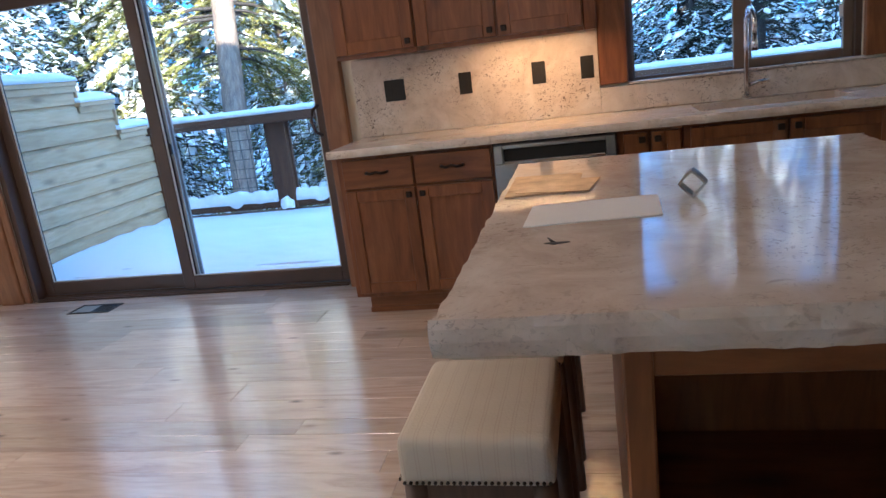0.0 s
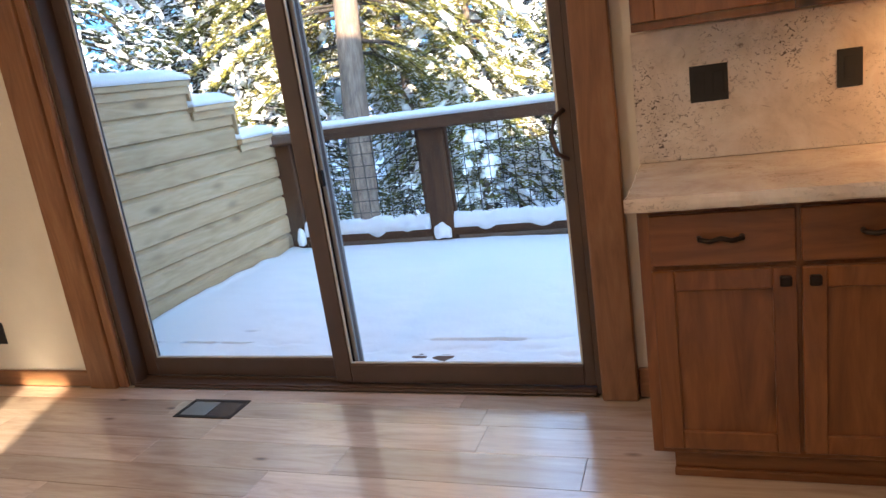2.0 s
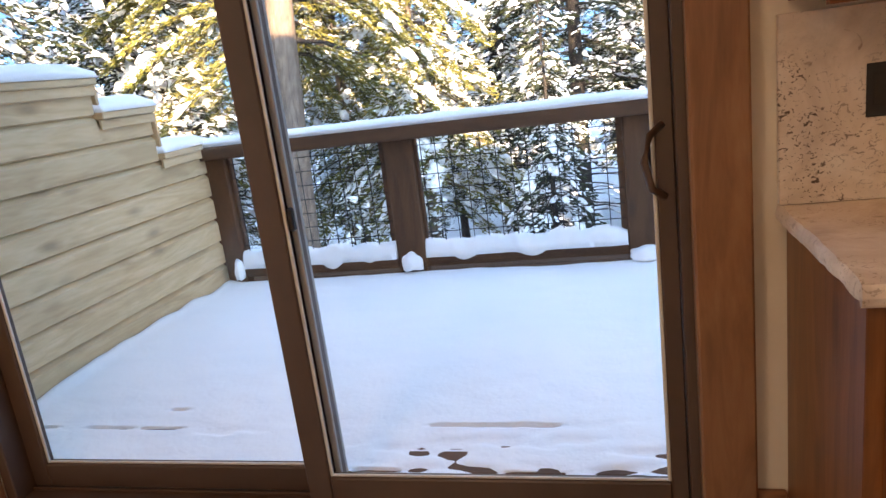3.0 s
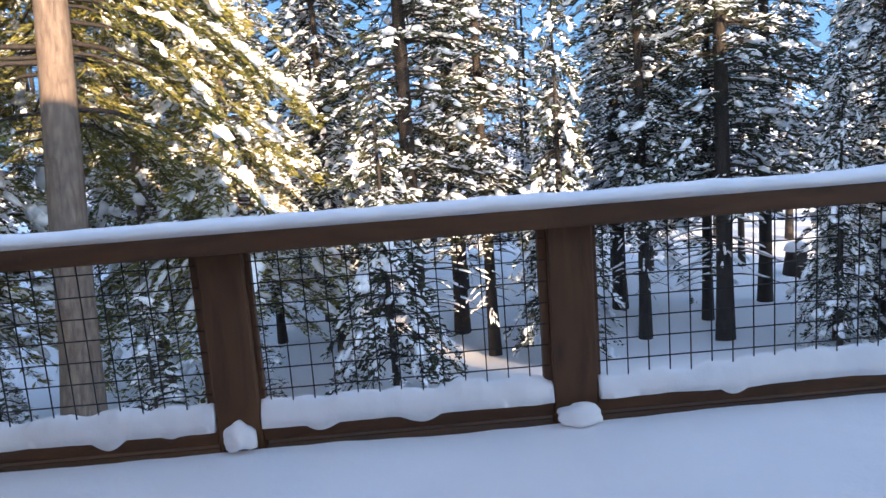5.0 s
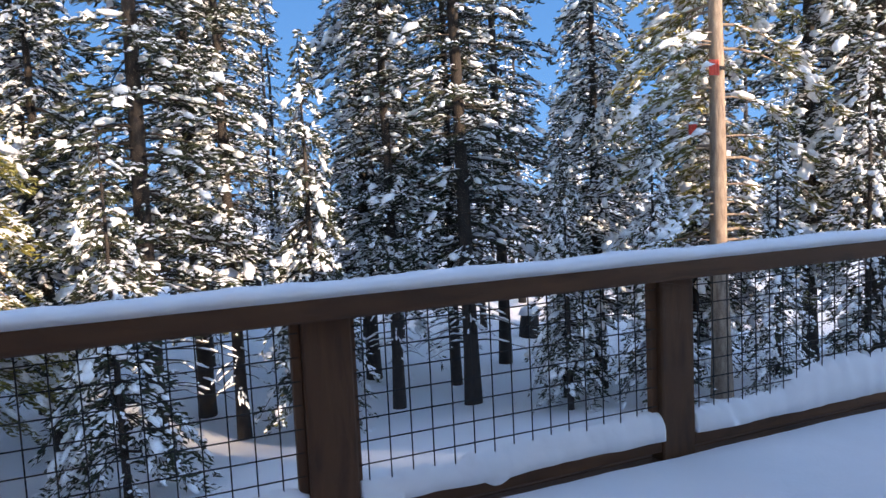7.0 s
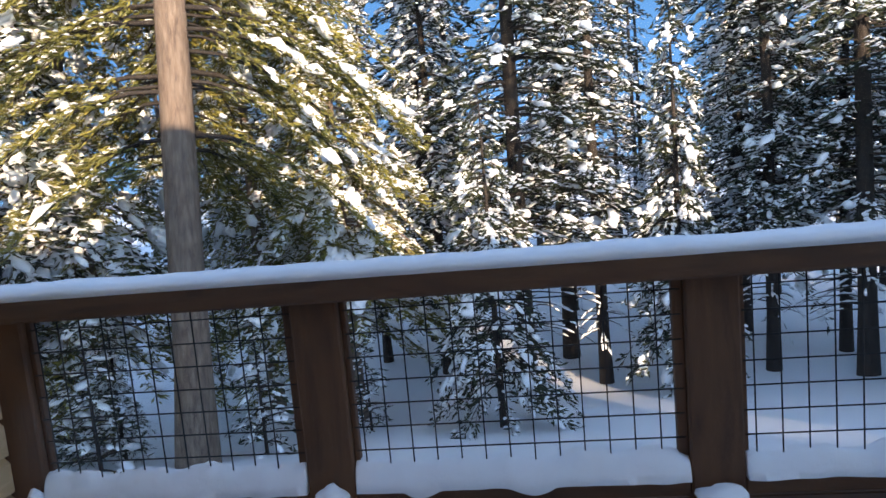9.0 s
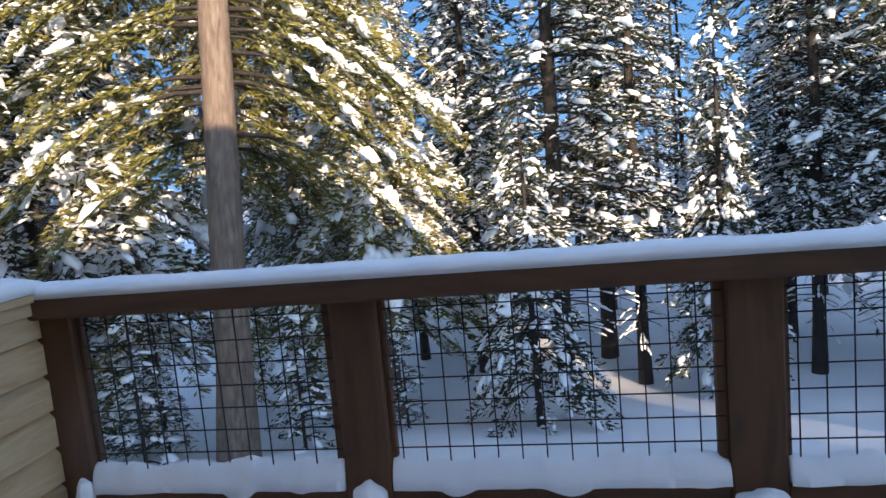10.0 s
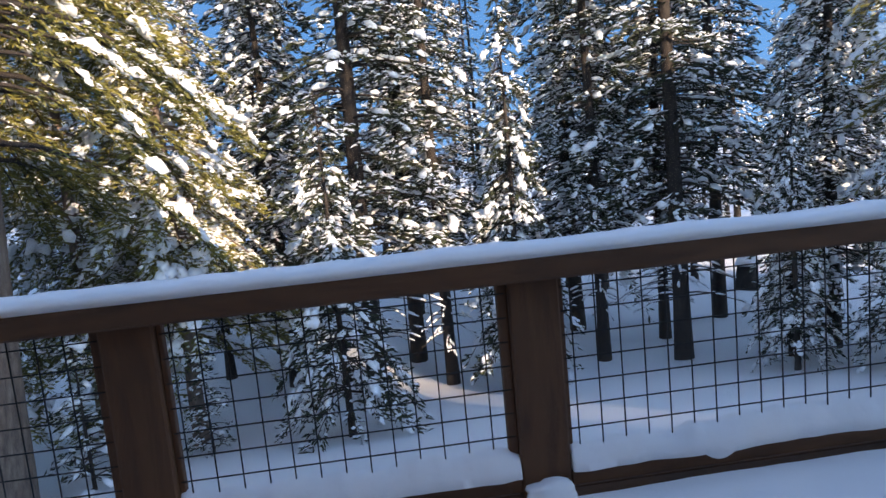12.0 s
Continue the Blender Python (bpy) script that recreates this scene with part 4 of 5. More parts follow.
# ---- stepped privacy wall at the end of the deck ----
def build_privacy_wall():
    w = thing("privacy_wall", (-4.27, 6.4, 0), "stepped cedar privacy wall with snowy caps", "deck wall")
    steps = [(5.17, 6.60, 1.49), (6.60, 7.08, 1.30), (7.08, 7.585, 1.005)]
    course = 0.165
    for k in range(9):
        z0 = 0.005 + course * k
        runs = []
        for y0, y1, top in steps:
            high = min(z0 + course - 0.0005, top - 0.001)
            if high < z0 + 0.02:
                continue
            if runs and abs(runs[-1][2] - high) < 0.001:
                runs[-1][1] = y1
            else:
                runs.append([y0, y1, high])
        for y0, y1, high in runs:
            bm = bmesh.new()
            section = ((-4.262, z0), (-4.238, z0), (-4.212, z0 + 0.010), (-4.212, high - 0.026), (-4.238, high), (-4.262, high))
            ends = [[bm.verts.new((x, y, z)) for x, z in section] for y in (y0, y1)]
            for k in range(6):
                bm.faces.new((ends[0][k], ends[0][(k + 1) % 6], ends[1][(k + 1) % 6], ends[1][k]))
            bm.faces.new(ends[0])
            bm.faces.new(ends[1][::-1])
            bmesh.ops.recalc_face_normals(bm, faces=bm.faces)
            part("board", bm, CEDAR, w)
    for y0, y1, top in steps:
        box("core", (-4.33, -4.264), (y0, y1 - 0.001), (-0.2, top), CEDAR, w, 0.0)
        box("cap", (-4.37, -4.165), (y0, y1 + 0.02), (top + 0.001, top + 0.04), CEDAR, w, 0.006)
        box("fascia", (-4.203, -4.185), (y0, y1 + 0.012), (top - 0.055, top), CEDAR, w, 0.003)
    box("step_trim", (-4.33, -4.185), (6.601, 6.622), (1.342, 1.488), CEDAR, w, 0.003)
    box("step_trim", (-4.33, -4.185), (7.081, 7.102), (1.047, 1.298), CEDAR, w, 0.003)
    for y0, y1, top in steps:
        def crown(y, u, top=top, y0=y0, y1=y1):
            a = u * math.tau
            h = (0.085 + 0.02 * noise.noise(Vector((y * 3, top, 0)))) * (0.55 + 0.45 * min(1, (y - y0 + 0.02) / 0.12, (y1 + 0.03 - y) / 0.12))
            return -4.268 + 0.112 * math.cos(a), top + 0.041 + max(0.0, math.sin(a)) ** 0.55 * h
        bm = bmesh.new()
        n = 30
        rings = [[bm.verts.new((crown(y0 - 0.005 + (y1 - y0 + 0.03) * i / n, k / 12)[0], y0 - 0.005 + (y1 - y0 + 0.03) * i / n, crown(y0 - 0.005 + (y1 - y0 + 0.03) * i / n, k / 12)[1])) for k in range(12)] for i in range(n + 1)]
        for a, b in zip(rings, rings[1:]):
            for k in range(12):
                bm.faces.new((a[k], b[k], b[(k + 1) % 12], a[(k + 1) % 12]))
        bm.faces.new(rings[0])
        bm.faces.new(rings[-1][::-1])
        bmesh.ops.recalc_face_normals(bm, faces=bm.faces)
        tagged(part("cap_snow", bm, SNOW, None, "", True), "thick snow on a stepped wall cap", "snow", "snow on wall caps")


build_privacy_wall()


# ---- trees ----
def ico_template():
    bm = bmesh.new()
    bmesh.ops.create_icosphere(bm, subdivisions=1, radius=1.0)
    bm.verts.ensure_lookup_table()
    v = np.array([q.co[:] for q in bm.verts])
    f = np.array([[q.index for q in face.verts] for face in bm.faces])
    bm.free()
    return v, f


ICO_V, ICO_F = ico_template()


def mesh_from(name, verts, faces, material, smooth_faces=False):
    me = bpy.data.meshes.new(name)
    nv, nf, k = len(verts), len(faces), faces.shape[1]
    me.vertices.add(nv)
    me.vertices.foreach_set("co", np.ascontiguousarray(verts, dtype=np.float32).ravel())
    me.loops.add(nf * k)
    me.loops.foreach_set("vertex_index", np.ascontiguousarray(faces, dtype=np.int32).ravel())
    me.polygons.add(nf)
    me.polygons.foreach_set("loop_start", np.arange(0, nf * k, k, dtype=np.int32))
    me.polygons.foreach_set("use_smooth", np.full(nf, smooth_faces))
    me.update(calc_edges=True)
    me.materials.append(material)
    return me


def unit(a):
    return a / np.maximum(1e-6, np.linalg.norm(a, axis=-1, keepdims=True))


def sprays(centres, ways, lengths, widths, rng):
    """Narrow four-cornered needle sprays, one for each centre."""
    side = unit(np.cross(ways, rng.normal(size=ways.shape)))
    lift = unit(np.cross(side, ways)) * (lengths * 0.12)[:, None]
    a = centres - ways * (lengths * 0.5)[:, None]
    b = centres + side * (widths * 0.5)[:, None] + lift
    c = centres + ways * (lengths * 0.5)[:, None]
    d = centres - side * (widths * 0.5)[:, None] + lift
    verts = np.stack([a, b, c, d], 1).reshape(-1, 3)
    return verts, np.arange(len(verts)).reshape(-1, 4)


def blobs(centres, ways, sizes, rng):
    """Uneven pillows of snow; sizes: along, across, up."""
    side = unit(np.cross(ways, np.array([0, 0, 1.0])))
    up = unit(np.cross(side, ways))
    n = len(centres)
    wob = 1 + rng.normal(0, 0.20, (n, len(ICO_V), 1))
    t = ICO_V[None] * wob
    t[:, :, 2] = np.where(t[:, :, 2] < 0, t[:, :, 2] * 0.45, t[:, :, 2])
    v = centres[:, None] + t[:, :, :1] * (ways * sizes[:, :1])[:, None] + t[:, :, 1:2] * (side * sizes[:, 1:2])[:, None] + t[:, :, 2:3] * (up * sizes[:, 2:3])[:, None]
    f = ICO_F[None] + (np.arange(n) * len(ICO_V))[:, None, None]
    return v.reshape(-1, 3), f.reshape(-1, 3)


def stem_mesh(name, paths, sides, material):
    """Tapered round stems along many paths of (points, radii)."""
    vs, fs, at = [], [], 0
    for pts, rad in paths:
        pts = np.asarray(pts, float)
        way = unit(np.gradient(pts, axis=0))
        ref = np.where(np.abs(way[:, 2:3]) > 0.9, np.array([[1.0, 0, 0]]), np.array([[0, 0, 1.0]]))
        s = unit(np.cross(way, ref))
        u = np.cross(s, way)
        ang = np.arange(sides) * math.tau / sides
        ring = pts[:, None] + np.asarray(rad)[:, None, None] * (np.cos(ang)[None, :, None] * s[:, None] + np.sin(ang)[None, :, None] * u[:, None])
        m = len(pts)
        vs.append(ring.reshape(-1, 3))
        i = np.arange(m - 1)[:, None] * sides + np.arange(sides)[None]
        j = np.arange(m - 1)[:, None] * sides + (np.arange(sides)[None] + 1) % sides
        fs.append((np.stack([i, j, j + sides, i + sides], -1).reshape(-1, 4)) + at)
        at += m * sides
    return mesh_from(name, np.concatenate(vs), np.concatenate(fs), material, True)


def conifer(seed, tall, spread, clear, trunk_r, whorl=0.32, arms=5, droop=0.35, rise=0.05, laden=1.0, thick=1.0, spray=0.15, bark=None, needles=None, slim=0.85, clump=1.0, fleck=0.35, label="", group="", sink=0.3, bare=None, dead=0, sides=4, fine=0.27, pads=0.0, limb=None):
    """A snowy conifer with its foot at the origin: trunk, boughs, needles and snow."""
    rng = np.random.default_rng(seed)
    t = thing("tree", (0, 0, 0), label, "tree", group)
    zs = np.linspace(-sink, tall, 12)
    bend = np.cumsum(rng.normal(0, 0.012, (12, 2)), axis=0)
    trunk_pts = np.column_stack([bend * tall * 0.08, zs])
    radii = trunk_r * np.clip(1 - zs / tall, 0.02, 1) ** 0.75
    radii[0] *= 1.25
    link_mesh("trunk", stem_mesh("trunk", [(trunk_pts, radii)], 12, bark or BARK_DARK), None, t)
    limbs, nc, nw, nl, ng = [], [], [], [], []
    sc, sw, sz, fc, fw, fz = [], [], [], [], [], []
    pc, pw, pz = [], [], []
    z = clear
    while z < tall * 0.985:
        f = (z - clear) / (tall - clear)
        for k in range(max(3, int(round(arms * (1 - 0.3 * f))))):
            length = spread * (1 - f) ** slim * rng.uniform(0.5, 1.15) + 0.10
            az = rng.uniform(0, math.tau)
            if bare and abs((az - radians(bare[0]) + math.pi) % math.tau - math.pi) < radians(bare[1]) and f < 0.55:
                az += math.pi * rng.uniform(0.7, 1.3)
            out = np.array([math.cos(az), math.sin(az), 0.0])
            cross = np.array([-out[1], out[0], 0.0])
            foot = np.array([np.interp(z, zs, trunk_pts[:, 0]), np.interp(z, zs, trunk_pts[:, 1]), z + rng.uniform(-0.9, 0.9) * whorl])
            s = np.linspace(0, 1, 6)
            dr = droop * rng.uniform(0.7, 1.3)
            sway = rng.normal(0, 0.08)
            pts = foot + out * (length * s)[:, None] + cross * (length * sway * s ** 2)[:, None]
            pts[:, 2] += length * (rise * s - dr * s ** 2)
            limbs.append((pts, np.clip(0.009 + 0.009 * length, 0, 0.045) * rng.uniform(0.6, 1.2) * (1 - 0.85 * s)))
            count = max(3, int(length / 0.11 * thick))
            q = np.sqrt(rng.uniform(0.03, 1, count))
            at = np.column_stack([np.interp(q, s, pts[:, i]) for i in range(3)])
            twig = (0.12 + 0.30 * length * (1.05 - q) ** 0.8) * rng.uniform(0.6, 1.1, count)
            hand = rng.choice([-1.0, 1.0], count)
            d = unit(out[None] * 0.75 + cross[None] * (hand * rng.uniform(0.5, 1.1, count))[:, None] + np.array([0, 0, -1.0])[None] * (rng.uniform(0.05, 0.55, count) * (0.5 + dr * 1.4))[:, None])
            for step in range(4):
                keep = twig > step * spray * 0.62
                if not keep.any():
                    continue
                p = at[keep] + d[keep] * (np.minimum(twig[keep], (step + 0.5) * spray * 0.62))[:, None] + rng.normal(0, 0.02, (keep.sum(), 3))
                w = unit(d[keep] + rng.normal(0, 0.28, (keep.sum(), 3)))
                nc.append(p), nw.append(w)
                nl.append(spray * rng.uniform(0.8, 1.35, keep.sum())), ng.append(spray * fine * rng.uniform(0.8, 1.4, keep.sum()))
                on = rng.random(keep.sum()) < fleck * laden
                if on.any():
                    fc.append(p[on] + np.array([0, 0, 0.022])), fw.append(unit(w[on] * np.array([1, 1, 0.6])))
                    m = on.sum()
                    fz.append(np.column_stack([spray * rng.uniform(0.32, 0.70, m), spray * rng.uniform(0.18, 0.40, m), spray * rng.uniform(0.10, 0.24, m)]))
            if rng.random() < pads and length > 0.35:
                for _ in range(1 + int(length > 1.1)):
                    u = rng.uniform(0.55, 0.98)
                    c = np.array([np.interp(u, s, pts[:, i]) for i in range(3)]) + cross * rng.normal(0, 0.09) * length
                    slope = unit(out * length + np.array([0, 0, length * (rise - 2 * dr * u) - 0.35]))
                    big = rng.uniform(0.45, 1.0) * min(1.1, 0.45 + 0.36 * length)
                    for lump in range(4):
                        f_along = rng.uniform(-0.9, 1.0)
                        wide = 0.55 + 0.45 * (f_along + 1) / 2
                        pc.append(c + slope * 0.20 * big * f_along + cross * rng.normal(0, 0.085) * big * wide + np.array([0, 0, 0.03 + rng.normal(0, 0.015)]))
                        pw.append(unit(slope + rng.normal(0, 0.25, 3)))
                        pz.append(np.array((0.15, 0.135, 0.09)) * big * rng.uniform(0.6, 1.15))
            pillows = rng.poisson(laden * clump * (0.8 + 1.5 * length))
            for _ in range(pillows):
                u = rng.uniform(0.3, 1.0)
                c = np.array([np.interp(u, s, pts[:, i]) for i in range(3)]) + cross * rng.normal(0, 0.10) * length
                slope = unit(out * length + np.array([0, 0, length * (rise - 2 * dr * u)]))
                big = rng.uniform(0.35, 1.15) ** 1.3 * min(1.0, 0.40 + 0.42 * length)
                sc.append(c + np.array([0, 0, 0.05 * big])), sw.append(slope)
                sz.append((0.18 * big * rng.uniform(0.8, 1.3), 0.095 * big * rng.uniform(0.8, 1.3), 0.080 * big * rng.uniform(0.8, 1.3)))
        z += whorl * (1 - 0.35 * f) * rng.uniform(0.75, 1.25)
    for _ in range(dead):
        zz, az, length = rng.uniform(0.35, 1.0) * clear, rng.uniform(0, math.tau), spread * rng.uniform(0.35, 0.8)
        out = np.array([math.cos(az), math.sin(az), 0.0])
        s = np.linspace(0, 1, 6)
        pts = np.array([np.interp(zz, zs, trunk_pts[:, 0]), np.interp(zz, zs, trunk_pts[:, 1]), zz]) + out * (length * s)[:, None] + rng.normal(0, 0.03, (6, 3)) * s[:, None]
        pts[:, 2] += length * (0.1 * s - 0.35 * s ** 2)
        limbs.append((pts, 0.018 * (1 - 0.8 * s)))
        for u in rng.uniform(0.15, 0.95, 5):
            sc.append(np.array([np.interp(u, s, pts[:, i]) for i in range(3)]) + np.array([0, 0, 0.02])), sw.append(unit(out + np.array([0, 0, 0.1 - 0.7 * u])))
            sz.append((0.13, 0.03, 0.028))
    link_mesh("boughs", stem_mesh("boughs", limbs, sides, limb or bark or BARK_DARK), None, t)
    v, f = sprays(np.concatenate(nc), np.concatenate(nw), np.concatenate(nl), np.concatenate(ng), rng)
    link_mesh("crown", mesh_from("crown", v, f, needles or NEEDLE), None, t)
    allc, allw, alls = [np.concatenate(fc)] if fc else [], [np.concatenate(fw)] if fc else [], [np.concatenate(fz)] if fc else []
    if sc:
        v, f = blobs(np.array(sc), np.array(sw), np.array(sz), rng)
        link_mesh("snow", mesh_from("snow", v, f, SNOW, True), None, t, "white snow pillows on the boughs")
    if pc:
        v, f = blobs(np.array(pc), np.array(pw), np.array(pz), rng)
        link_mesh("snow_pads", mesh_from("snow_pads", v, f, SNOW, True), None, t, "heavy drooping pads of snow at the bough tips")
    if fc:
        oc = np.array([[1, 0, 0], [-0.9, 0, 0], [0, 1, 0], [0, -1, 0], [0, 0, 1]])
        of = np.array([[0, 2, 4], [2, 1, 4], [1, 3, 4], [3, 0, 4]])
        c, w, sizes = allc[0], allw[0], alls[0]
        side = unit(np.cross(w, np.array([0, 0, 1.0])))
        up = np.cross(side, w)
        vv = c[:, None] + oc[None, :, :1] * (w * sizes[:, :1])[:, None] + oc[None, :, 1:2] * (side * sizes[:, 1:2])[:, None] + oc[None, :, 2:3] * (up * sizes[:, 2:3])[:, None]
        ff = of[None] + (np.arange(len(c)) * 5)[:, None, None]
        link_mesh("snow_dusting", mesh_from("snow_dusting", vv.reshape(-1, 3), ff.reshape(-1, 3), SNOW, True), None, t, "small snow tufts on twigs")
    return t


def plant(t, x, y, turn=0.0, size=1.0, lift=0.0):
    t.matrix_basis = pose(x, y, ground_height(x, y) + lift, 0, 0, turn) @ Matrix.Scale(size, 4)
    return t


def again(t, x, y, turn, size=1.0, stretch=1.0, lift=0.0, label=""):
    c = copy_thing(t, Matrix())
    c.matrix_basis = pose(x, y, ground_height(x, y) + lift, 0, 0, turn) @ Matrix.Diagonal((size, size, size * stretch, 1))
    if label:
        tagged(c, label)
    return c


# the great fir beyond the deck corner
plant(conifer(11, 19.0, 3.0, 4.4, 0.26, 0.30, 7, 0.60, 0.06, 0.8, 5.2, 0.115, BARK, NEEDLE_OLIVE_LIT, 0.6, 0.45, 0.16, "tall fir with bare tan trunk and sunlit-olive drooping boughs", bare=(-66, 58), fine=0.22, pads=0.6, limb=BARK_DARK), -6.62, 13.7, 0).rotation_euler.y += radians(4.2)
olive = conifer(12, 11.5, 1.9, 1.9, 0.14, 0.28, 7, 0.75, 0.04, 1.0, 2.6, 0.13, BARK, NEEDLE_OLIVE_LIT, 0.7, 0.5, 0.32, "sunlit-olive fir with snow on drooping boughs", "olive firs", fine=0.25, pads=0.55)
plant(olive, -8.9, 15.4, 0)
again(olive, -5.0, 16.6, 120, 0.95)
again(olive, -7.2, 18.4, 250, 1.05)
# young snow-laden firs
plant(conifer(21, 5.2, 1.05, 0.7, 0.06, 0.20, 7, 0.80, 0.05, 1.0, 2.2, 0.115, None, None, 0.8, 0.4, 0.26, "young fir bowed under heavy snow", "young snowy firs", pads=0.5), -2.45, 15.3, 10)
young = conifer(22, 7.4, 1.0, 0.9, 0.08, 0.22, 7, 0.90, 0.05, 1.0, 1.5, 0.135, None, None, 0.8, 0.4, 0.26, "narrow young fir thickly laden with snow", "young snowy firs", pads=0.8)
plant(young, 0.75, 17.6, 0)
again(young, 4.75, 15.3, 130, 0.62, 1.0, 0, "small young fir dusted with snow")
again(young, 5.75, 14.2, 250, 0.66, 1.0, 0, "young fir beside the lit trunk")
again(young, 6.5, 12.4, 20, 0.55)
again(young, 7.9, 15.6, 190, 0.95)
again(young, 8.7, 12.6, 310, 0.75)
again(young, 5.6, 16.8, 80, 0.75)
again(young, -9.6, 15.2, 160, 0.55, 1.0, 0, "young fir with bare lower twigs by the great trunk")
again(young, -8.1, 14.4, 40, 0.40, 0.9, 0, "short bushy young fir in the snow")
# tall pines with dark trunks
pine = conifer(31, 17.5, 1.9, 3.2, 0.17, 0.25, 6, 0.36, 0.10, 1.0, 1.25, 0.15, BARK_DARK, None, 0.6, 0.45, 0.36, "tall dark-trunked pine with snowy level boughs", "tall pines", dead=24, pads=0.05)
plant(pine, -2.03, 17.7, 20)
again(pine, 4.08, 18.0, 140, 1.0, 1.0)
again(pine, -0.52, 18.6, 260, 0.72, 1.1)
again(pine, 2.75, 18.9, 75, 0.75, 1.1)
again(pine, 4.49, 19.8, 310, 0.7, 1.2)
again(pine, 9.8, 14.6, 200, 0.85, 1.1)
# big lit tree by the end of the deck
plant(conifer(41, 16.0, 2.1, 2.6, 0.17, 0.34, 5, 0.55, 0.12, 1.3, 2.2, 0.15, BARK_PALE, NEEDLE_OLIVE_LIT, 0.5, 0.9, 0.40, "sunlit tree with long snow-covered limbs", bare=(-95, 72), fine=0.22, pads=0.6), 7.05, 14.05, 0)
# full snowy firs of the wood
fir_a = conifer(51, 15.0, 2.2, 2.4, 0.18, 0.28, 7, 0.70, 0.05, 1.2, 1.1, 0.17, None, None, 0.75, 0.5, 0.48, "tall snow-laden fir in the wood", "firs of the wood", pads=0.35)
fir_b = conifer(52, 12.5, 1.8, 2.0, 0.16, 0.27, 7, 0.65, 0.05, 1.2, 1.1, 0.165, None, None, 0.8, 0.5, 0.48, "slender snow-laden fir in the wood", "firs of the wood", pads=0.4)
fir_c = conifer(53, 17.0, 1.8, 3.4, 0.17, 0.28, 6, 0.42, 0.10, 1.1, 1.1, 0.165, None, None, 0.6, 0.45, 0.38, "tall narrow snowy pine in the wood", "firs of the wood", pads=0.1)
far_a = conifer(71, 14.5, 2.3, 2.4, 0.18, 0.50, 5, 0.60, 0.05, 1.2, 0.42, 0.31, None, None, 0.75, 0.5, 0.48, "distant snow-laden fir in the wood", "far firs", sides=3)
far_b = conifer(72, 16.5, 1.8, 3.0, 0.17, 0.50, 5, 0.42, 0.08, 1.1, 0.42, 0.30, None, None, 0.6, 0.5, 0.48, "distant narrow snowy pine in the wood", "far firs", sides=3)
plant(far_a, -8.5, 24.6, 0)
plant(far_b, 5.0, 25.4, 0)
plant(fir_a, -9.6, 14.2, 0)
plant(fir_b, -5.45, 21.5, 0, 0.72)
plant(fir_c, -1.06, 20.6, 0)
near = [(fir_a, -12.5, 17, 80, 1.0), (fir_b, -3.8, 20.2, 30, 0.9), (fir_c, -4.4, 23, 100, 1.0), (fir_a, 2.9, 21.2, 15, 0.95), (fir_b, 1.6, 22.5, 200, 0.55),
        (fir_c, 6.4, 21, 45, 0.95), (fir_a, 6.6, 17.0, 300, 0.72), (fir_b, 9.6, 16.8, 120, 0.66), (fir_a, 10.4, 13.6, 210, 1.0), (fir_c, 8.4, 19.6, 330, 0.6), (fir_b, 12.8, 15.4, 20, 1.0), (fir_a, -14.5, 12.0, 10, 1.1), (fir_b, -11.2, 11.2, 140, 0.9), (fir_a, -8.9, 10.4, 100, 0.8), (fir_b, -12.6, 8.6, 10, 1.0), (fir_a, -16, 8.0, 10, 1.0)]
for t, x, y, turn, size in near:
    again(t, x, y, turn, size)
wood_rng = random.Random(7)
rows_of_wood = [(24.5, -17, 24, 2.7), (29, -21, 31, 3.0), (35, -27, 40, 3.2), (43, -24, 36, 3.6)]
for y0, x0, x1, gap in rows_of_wood:
    x = x0
    while x < x1:
        kind = wood_rng.choice((far_a, far_b))
        again(kind, x + wood_rng.uniform(-0.8, 0.8), y0 + wood_rng.uniform(-1.8, 1.8), wood_rng.uniform(0, 360), wood_rng.uniform(0.45, 0.76) if x > 0.05 * y0 else wood_rng.uniform(0.6, 0.95), wood_rng.uniform(0.95, 1.2))
        x += gap * wood_rng.uniform(0.8, 1.2)
# unseen firs added behind the house to shade the clearing
for t, x, y, turn, size in ((far_a, -3.5, -13, 10, 1.0), (far_b, 1.5, -16, 60, 1.0), (far_b, 17.2, -15, 150, 1.0)):
    again(t, x, y, turn, size)
# unseen bare-stemmed pine added behind the house; its crown shades the pines
plant(conifer(81, 20.0, 1.35, 10.4, 0.2, 0.42, 6, 0.45, 0.05, 1.1, 0.7, 0.26, None, None, 0.55, 0.5, 0.4, "unseen tall snowy pine with a bare lower stem, added for shade", sides=3), 12.75, -15.0, 0)
# broken dark stump among the trees
def build_stump(x, y):
    z = ground_height(x, y)
    s = thing("tree_stump", (x, y, z), "dark broken tree stump capped with snow", "stump")
    tube("stub", [(x, y, z - 0.2), (x, y, z + 0.35), (x + 0.04, y, z + 0.72)], [0.36, 0.30, 0.27], BARK_DARK, s, sides=14)
    bm = bmesh.new()
    bmesh.ops.create_icosphere(bm, subdivisions=3, radius=1.0)
    for v in bm.verts:
        k = 1 + 0.2 * noise.noise(v.co * 2.0)
        v.co = Vector((x + 0.04 + v.co.x * 0.33 * k, y + v.co.y * 0.33 * k, z + 0.72 + max(-0.15, v.co.z) * 0.24 * k))
    part("snow_cap", bm, SNOW, s, "rounded snow cap", True)


build_stump(8.5, 23.4)
# red boundary markers fixed to trees
RED = plain("faded red marker paint", (0.62, 0.045, 0.02), 0.55, 0.0, 0.15, 9.0, 0.1)


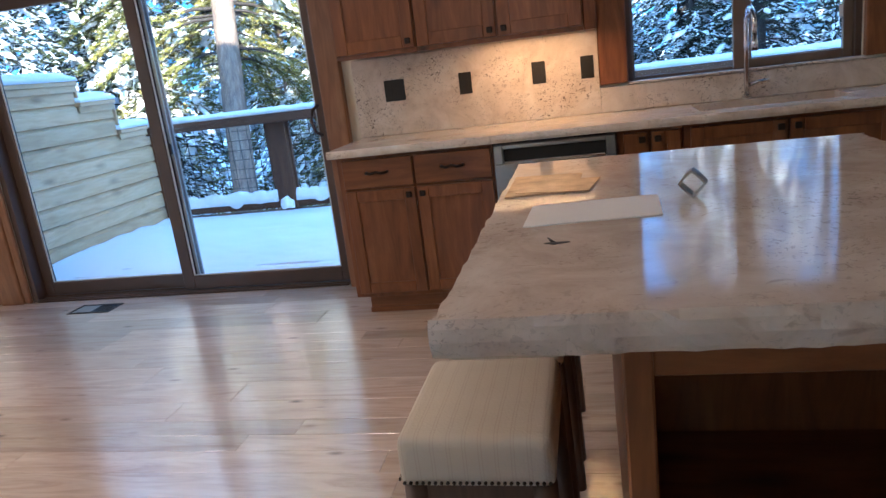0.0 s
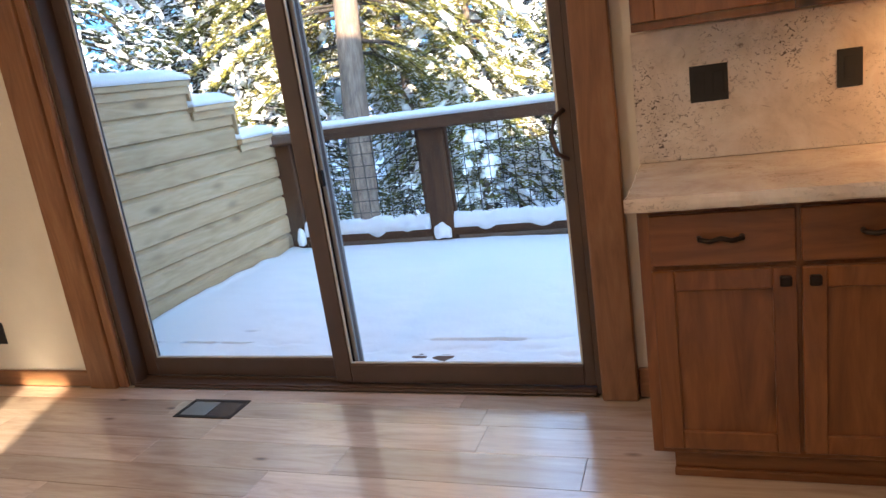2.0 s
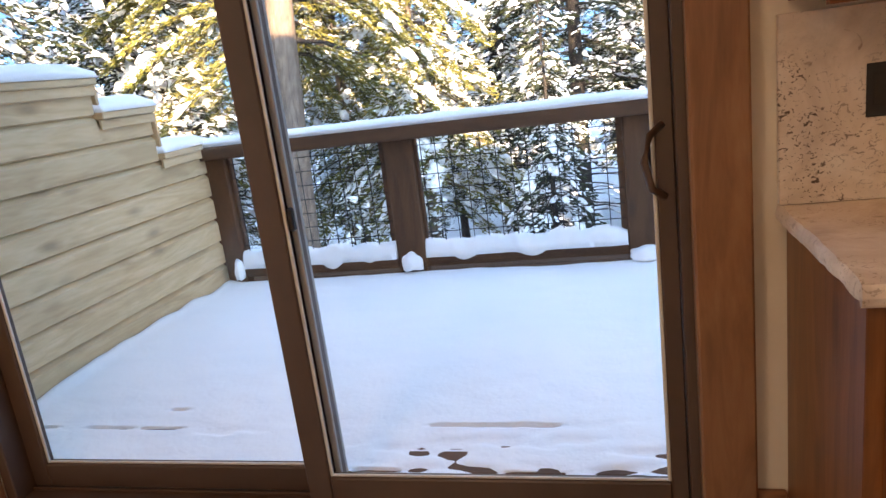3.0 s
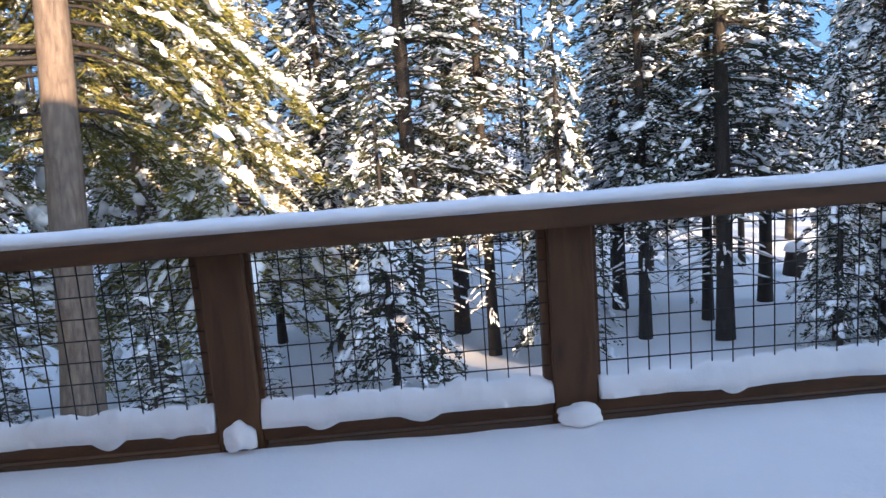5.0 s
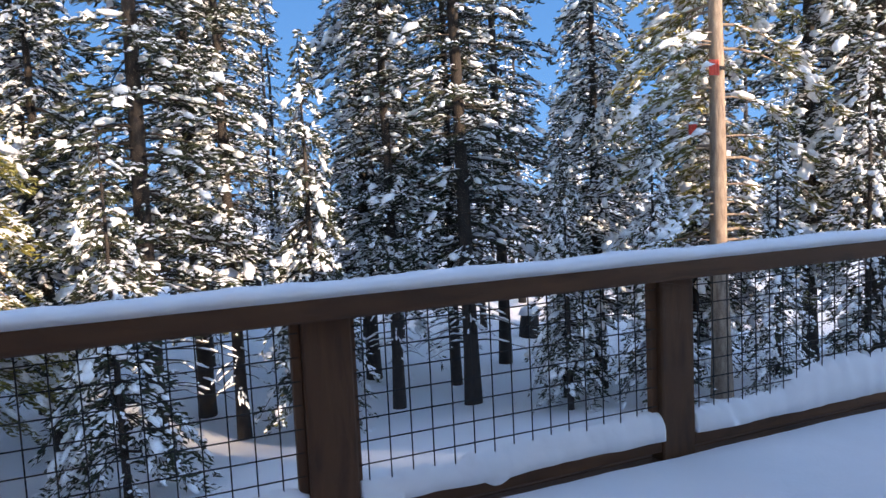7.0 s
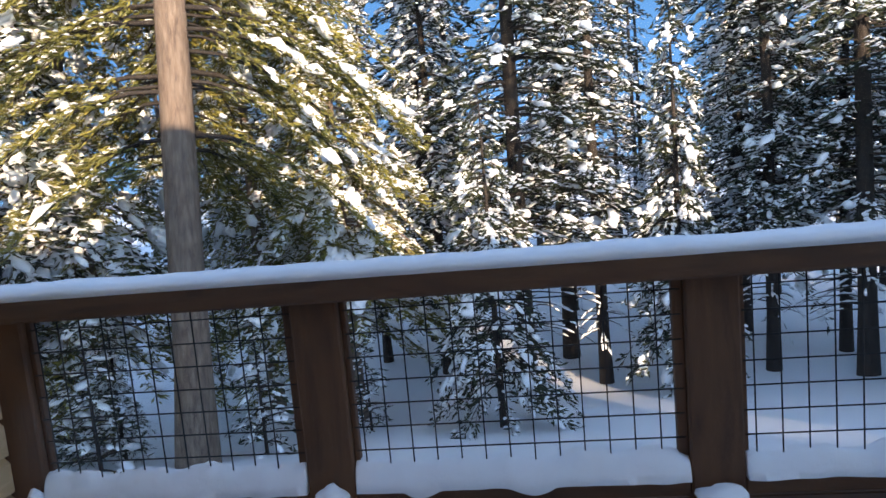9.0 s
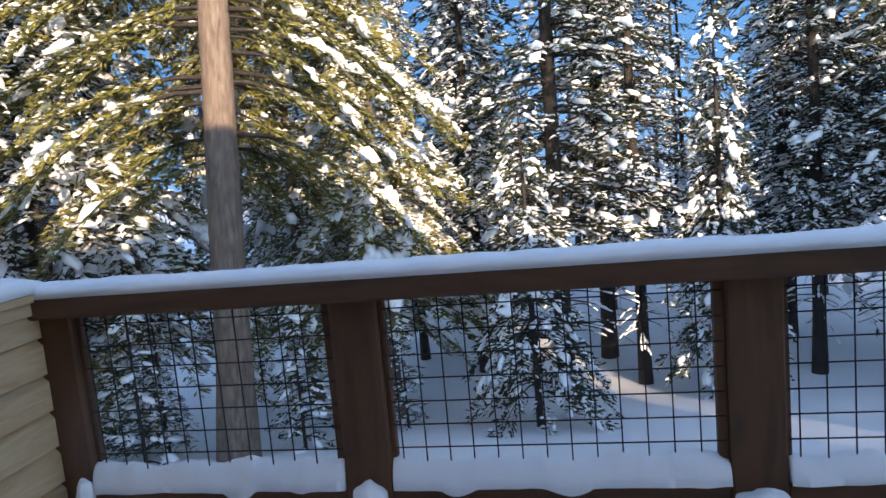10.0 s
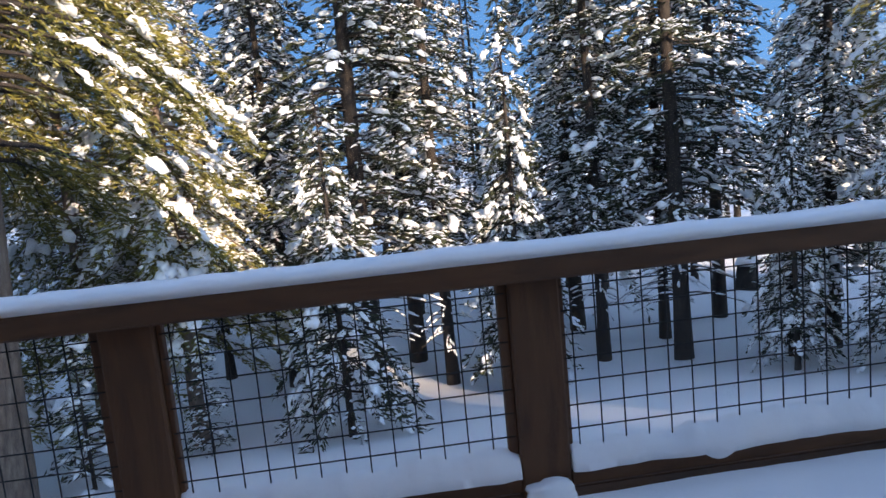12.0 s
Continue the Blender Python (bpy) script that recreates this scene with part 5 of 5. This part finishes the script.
def tree_marker(x, y, z, w, h, label):
    k = thing("tree_marker", (x, y, z), label, "tree marker")
    box("plate", (x - w / 2, x + w / 2), (y - 0.012, y), (z - h / 2, z + h / 2), RED, k, 0.003)
    for i in range(3):
        u = x - w / 2 + w * (i + 0.5) / 3
        box("rib", (u - 0.012, u + 0.012), (y - 0.022, y - 0.0125), (z - h / 2 + 0.02, z + h / 2 - 0.02), RED, k, 0.003)
    box("batten", (x - 0.02, x + w / 2 + 0.16), (y + 0.001, y + 0.03), (z - 0.03, z + 0.03), BARK_DARK, k, 0.004)


tree_marker(6.72, 13.82, 3.17, 0.21, 0.25, "red metal marker plate fixed to the sunlit tree")
tree_marker(6.60, 14.2, 2.20, 0.17, 0.20, "small faded red plate low on the sunlit tree")
tree_marker(12.7, 15.2, 4.28, 0.30, 0.28, "orange-red marker plate on a dark fir")
# saplings poking through the snow
sapling = conifer(61, 1.9, 0.42, 0.15, 0.025, 0.14, 4, 0.3, 0.15, 0.8, 0.9, 0.10, None, None, 0.9, 0.9, 0.3, "little fir sapling in the snow", "saplings")
plant(sapling, -5.85, 14.3, 0, 1.15)
again(sapling, -7.9, 13.5, 90, 1.2)
again(sapling, -4.6, 15.6, 200, 0.9)
again(sapling, -9.0, 13.9, 300, 1.4)
again(sapling, 5.4, 13.2, 30, 0.9)

# ---- floor planks ----
floor_ob = bpy.data.objects["floor"]


def build_planks():
    rng = random.Random(17)
    rest = bmesh.new()
    shapes = {}
    rows, y = [], 5.0 - 0.06
    widths = (0.115, 0.165, 0.19, 0.14)
    k = 0
    while y > YB:
        w = widths[(k * 7 + k // 3) % 4]
        rows.append((y - w, y))
        y -= w
        k += 1
    made = 0
    for y0, y1 in rows:
        x = XL - rng.uniform(0.0, 1.2)
        while x < XR:
            length = rng.choice((0.9, 1.2, 1.5, 1.8, 2.1))
            a, b = max(x, XL), min(x + length, XR)
            x += length
            if b - a < 0.02:
                continue
            w, l = round(y1 - y0, 3), round(b - a, 2)
            if y1 > 0.9 and made < 300:
                me = shapes.get((w, l))
                if me is None:
                    bm = add_box(bmesh.new(), (0.0007, l - 0.0007), (0.0007, w - 0.0007), (-0.0215, 0.0), 0.0008)
                    me = shapes[(w, l)] = bpy.data.meshes.new("plank")
                    bm.to_mesh(me)
                    bm.free()
                link_mesh("plank", me, FLOOR_WOOD, floor_ob).location = (a, y0, 0)
                made += 1
            else:
                add_box(rest, (a + 0.0007, b - 0.0007), (y0 + 0.0007, y1 - 0.0007), (-0.0215, 0.0))
    tagged(part("plank_field", rest, FLOOR_WOOD, floor_ob), kind="stuff")


build_planks()
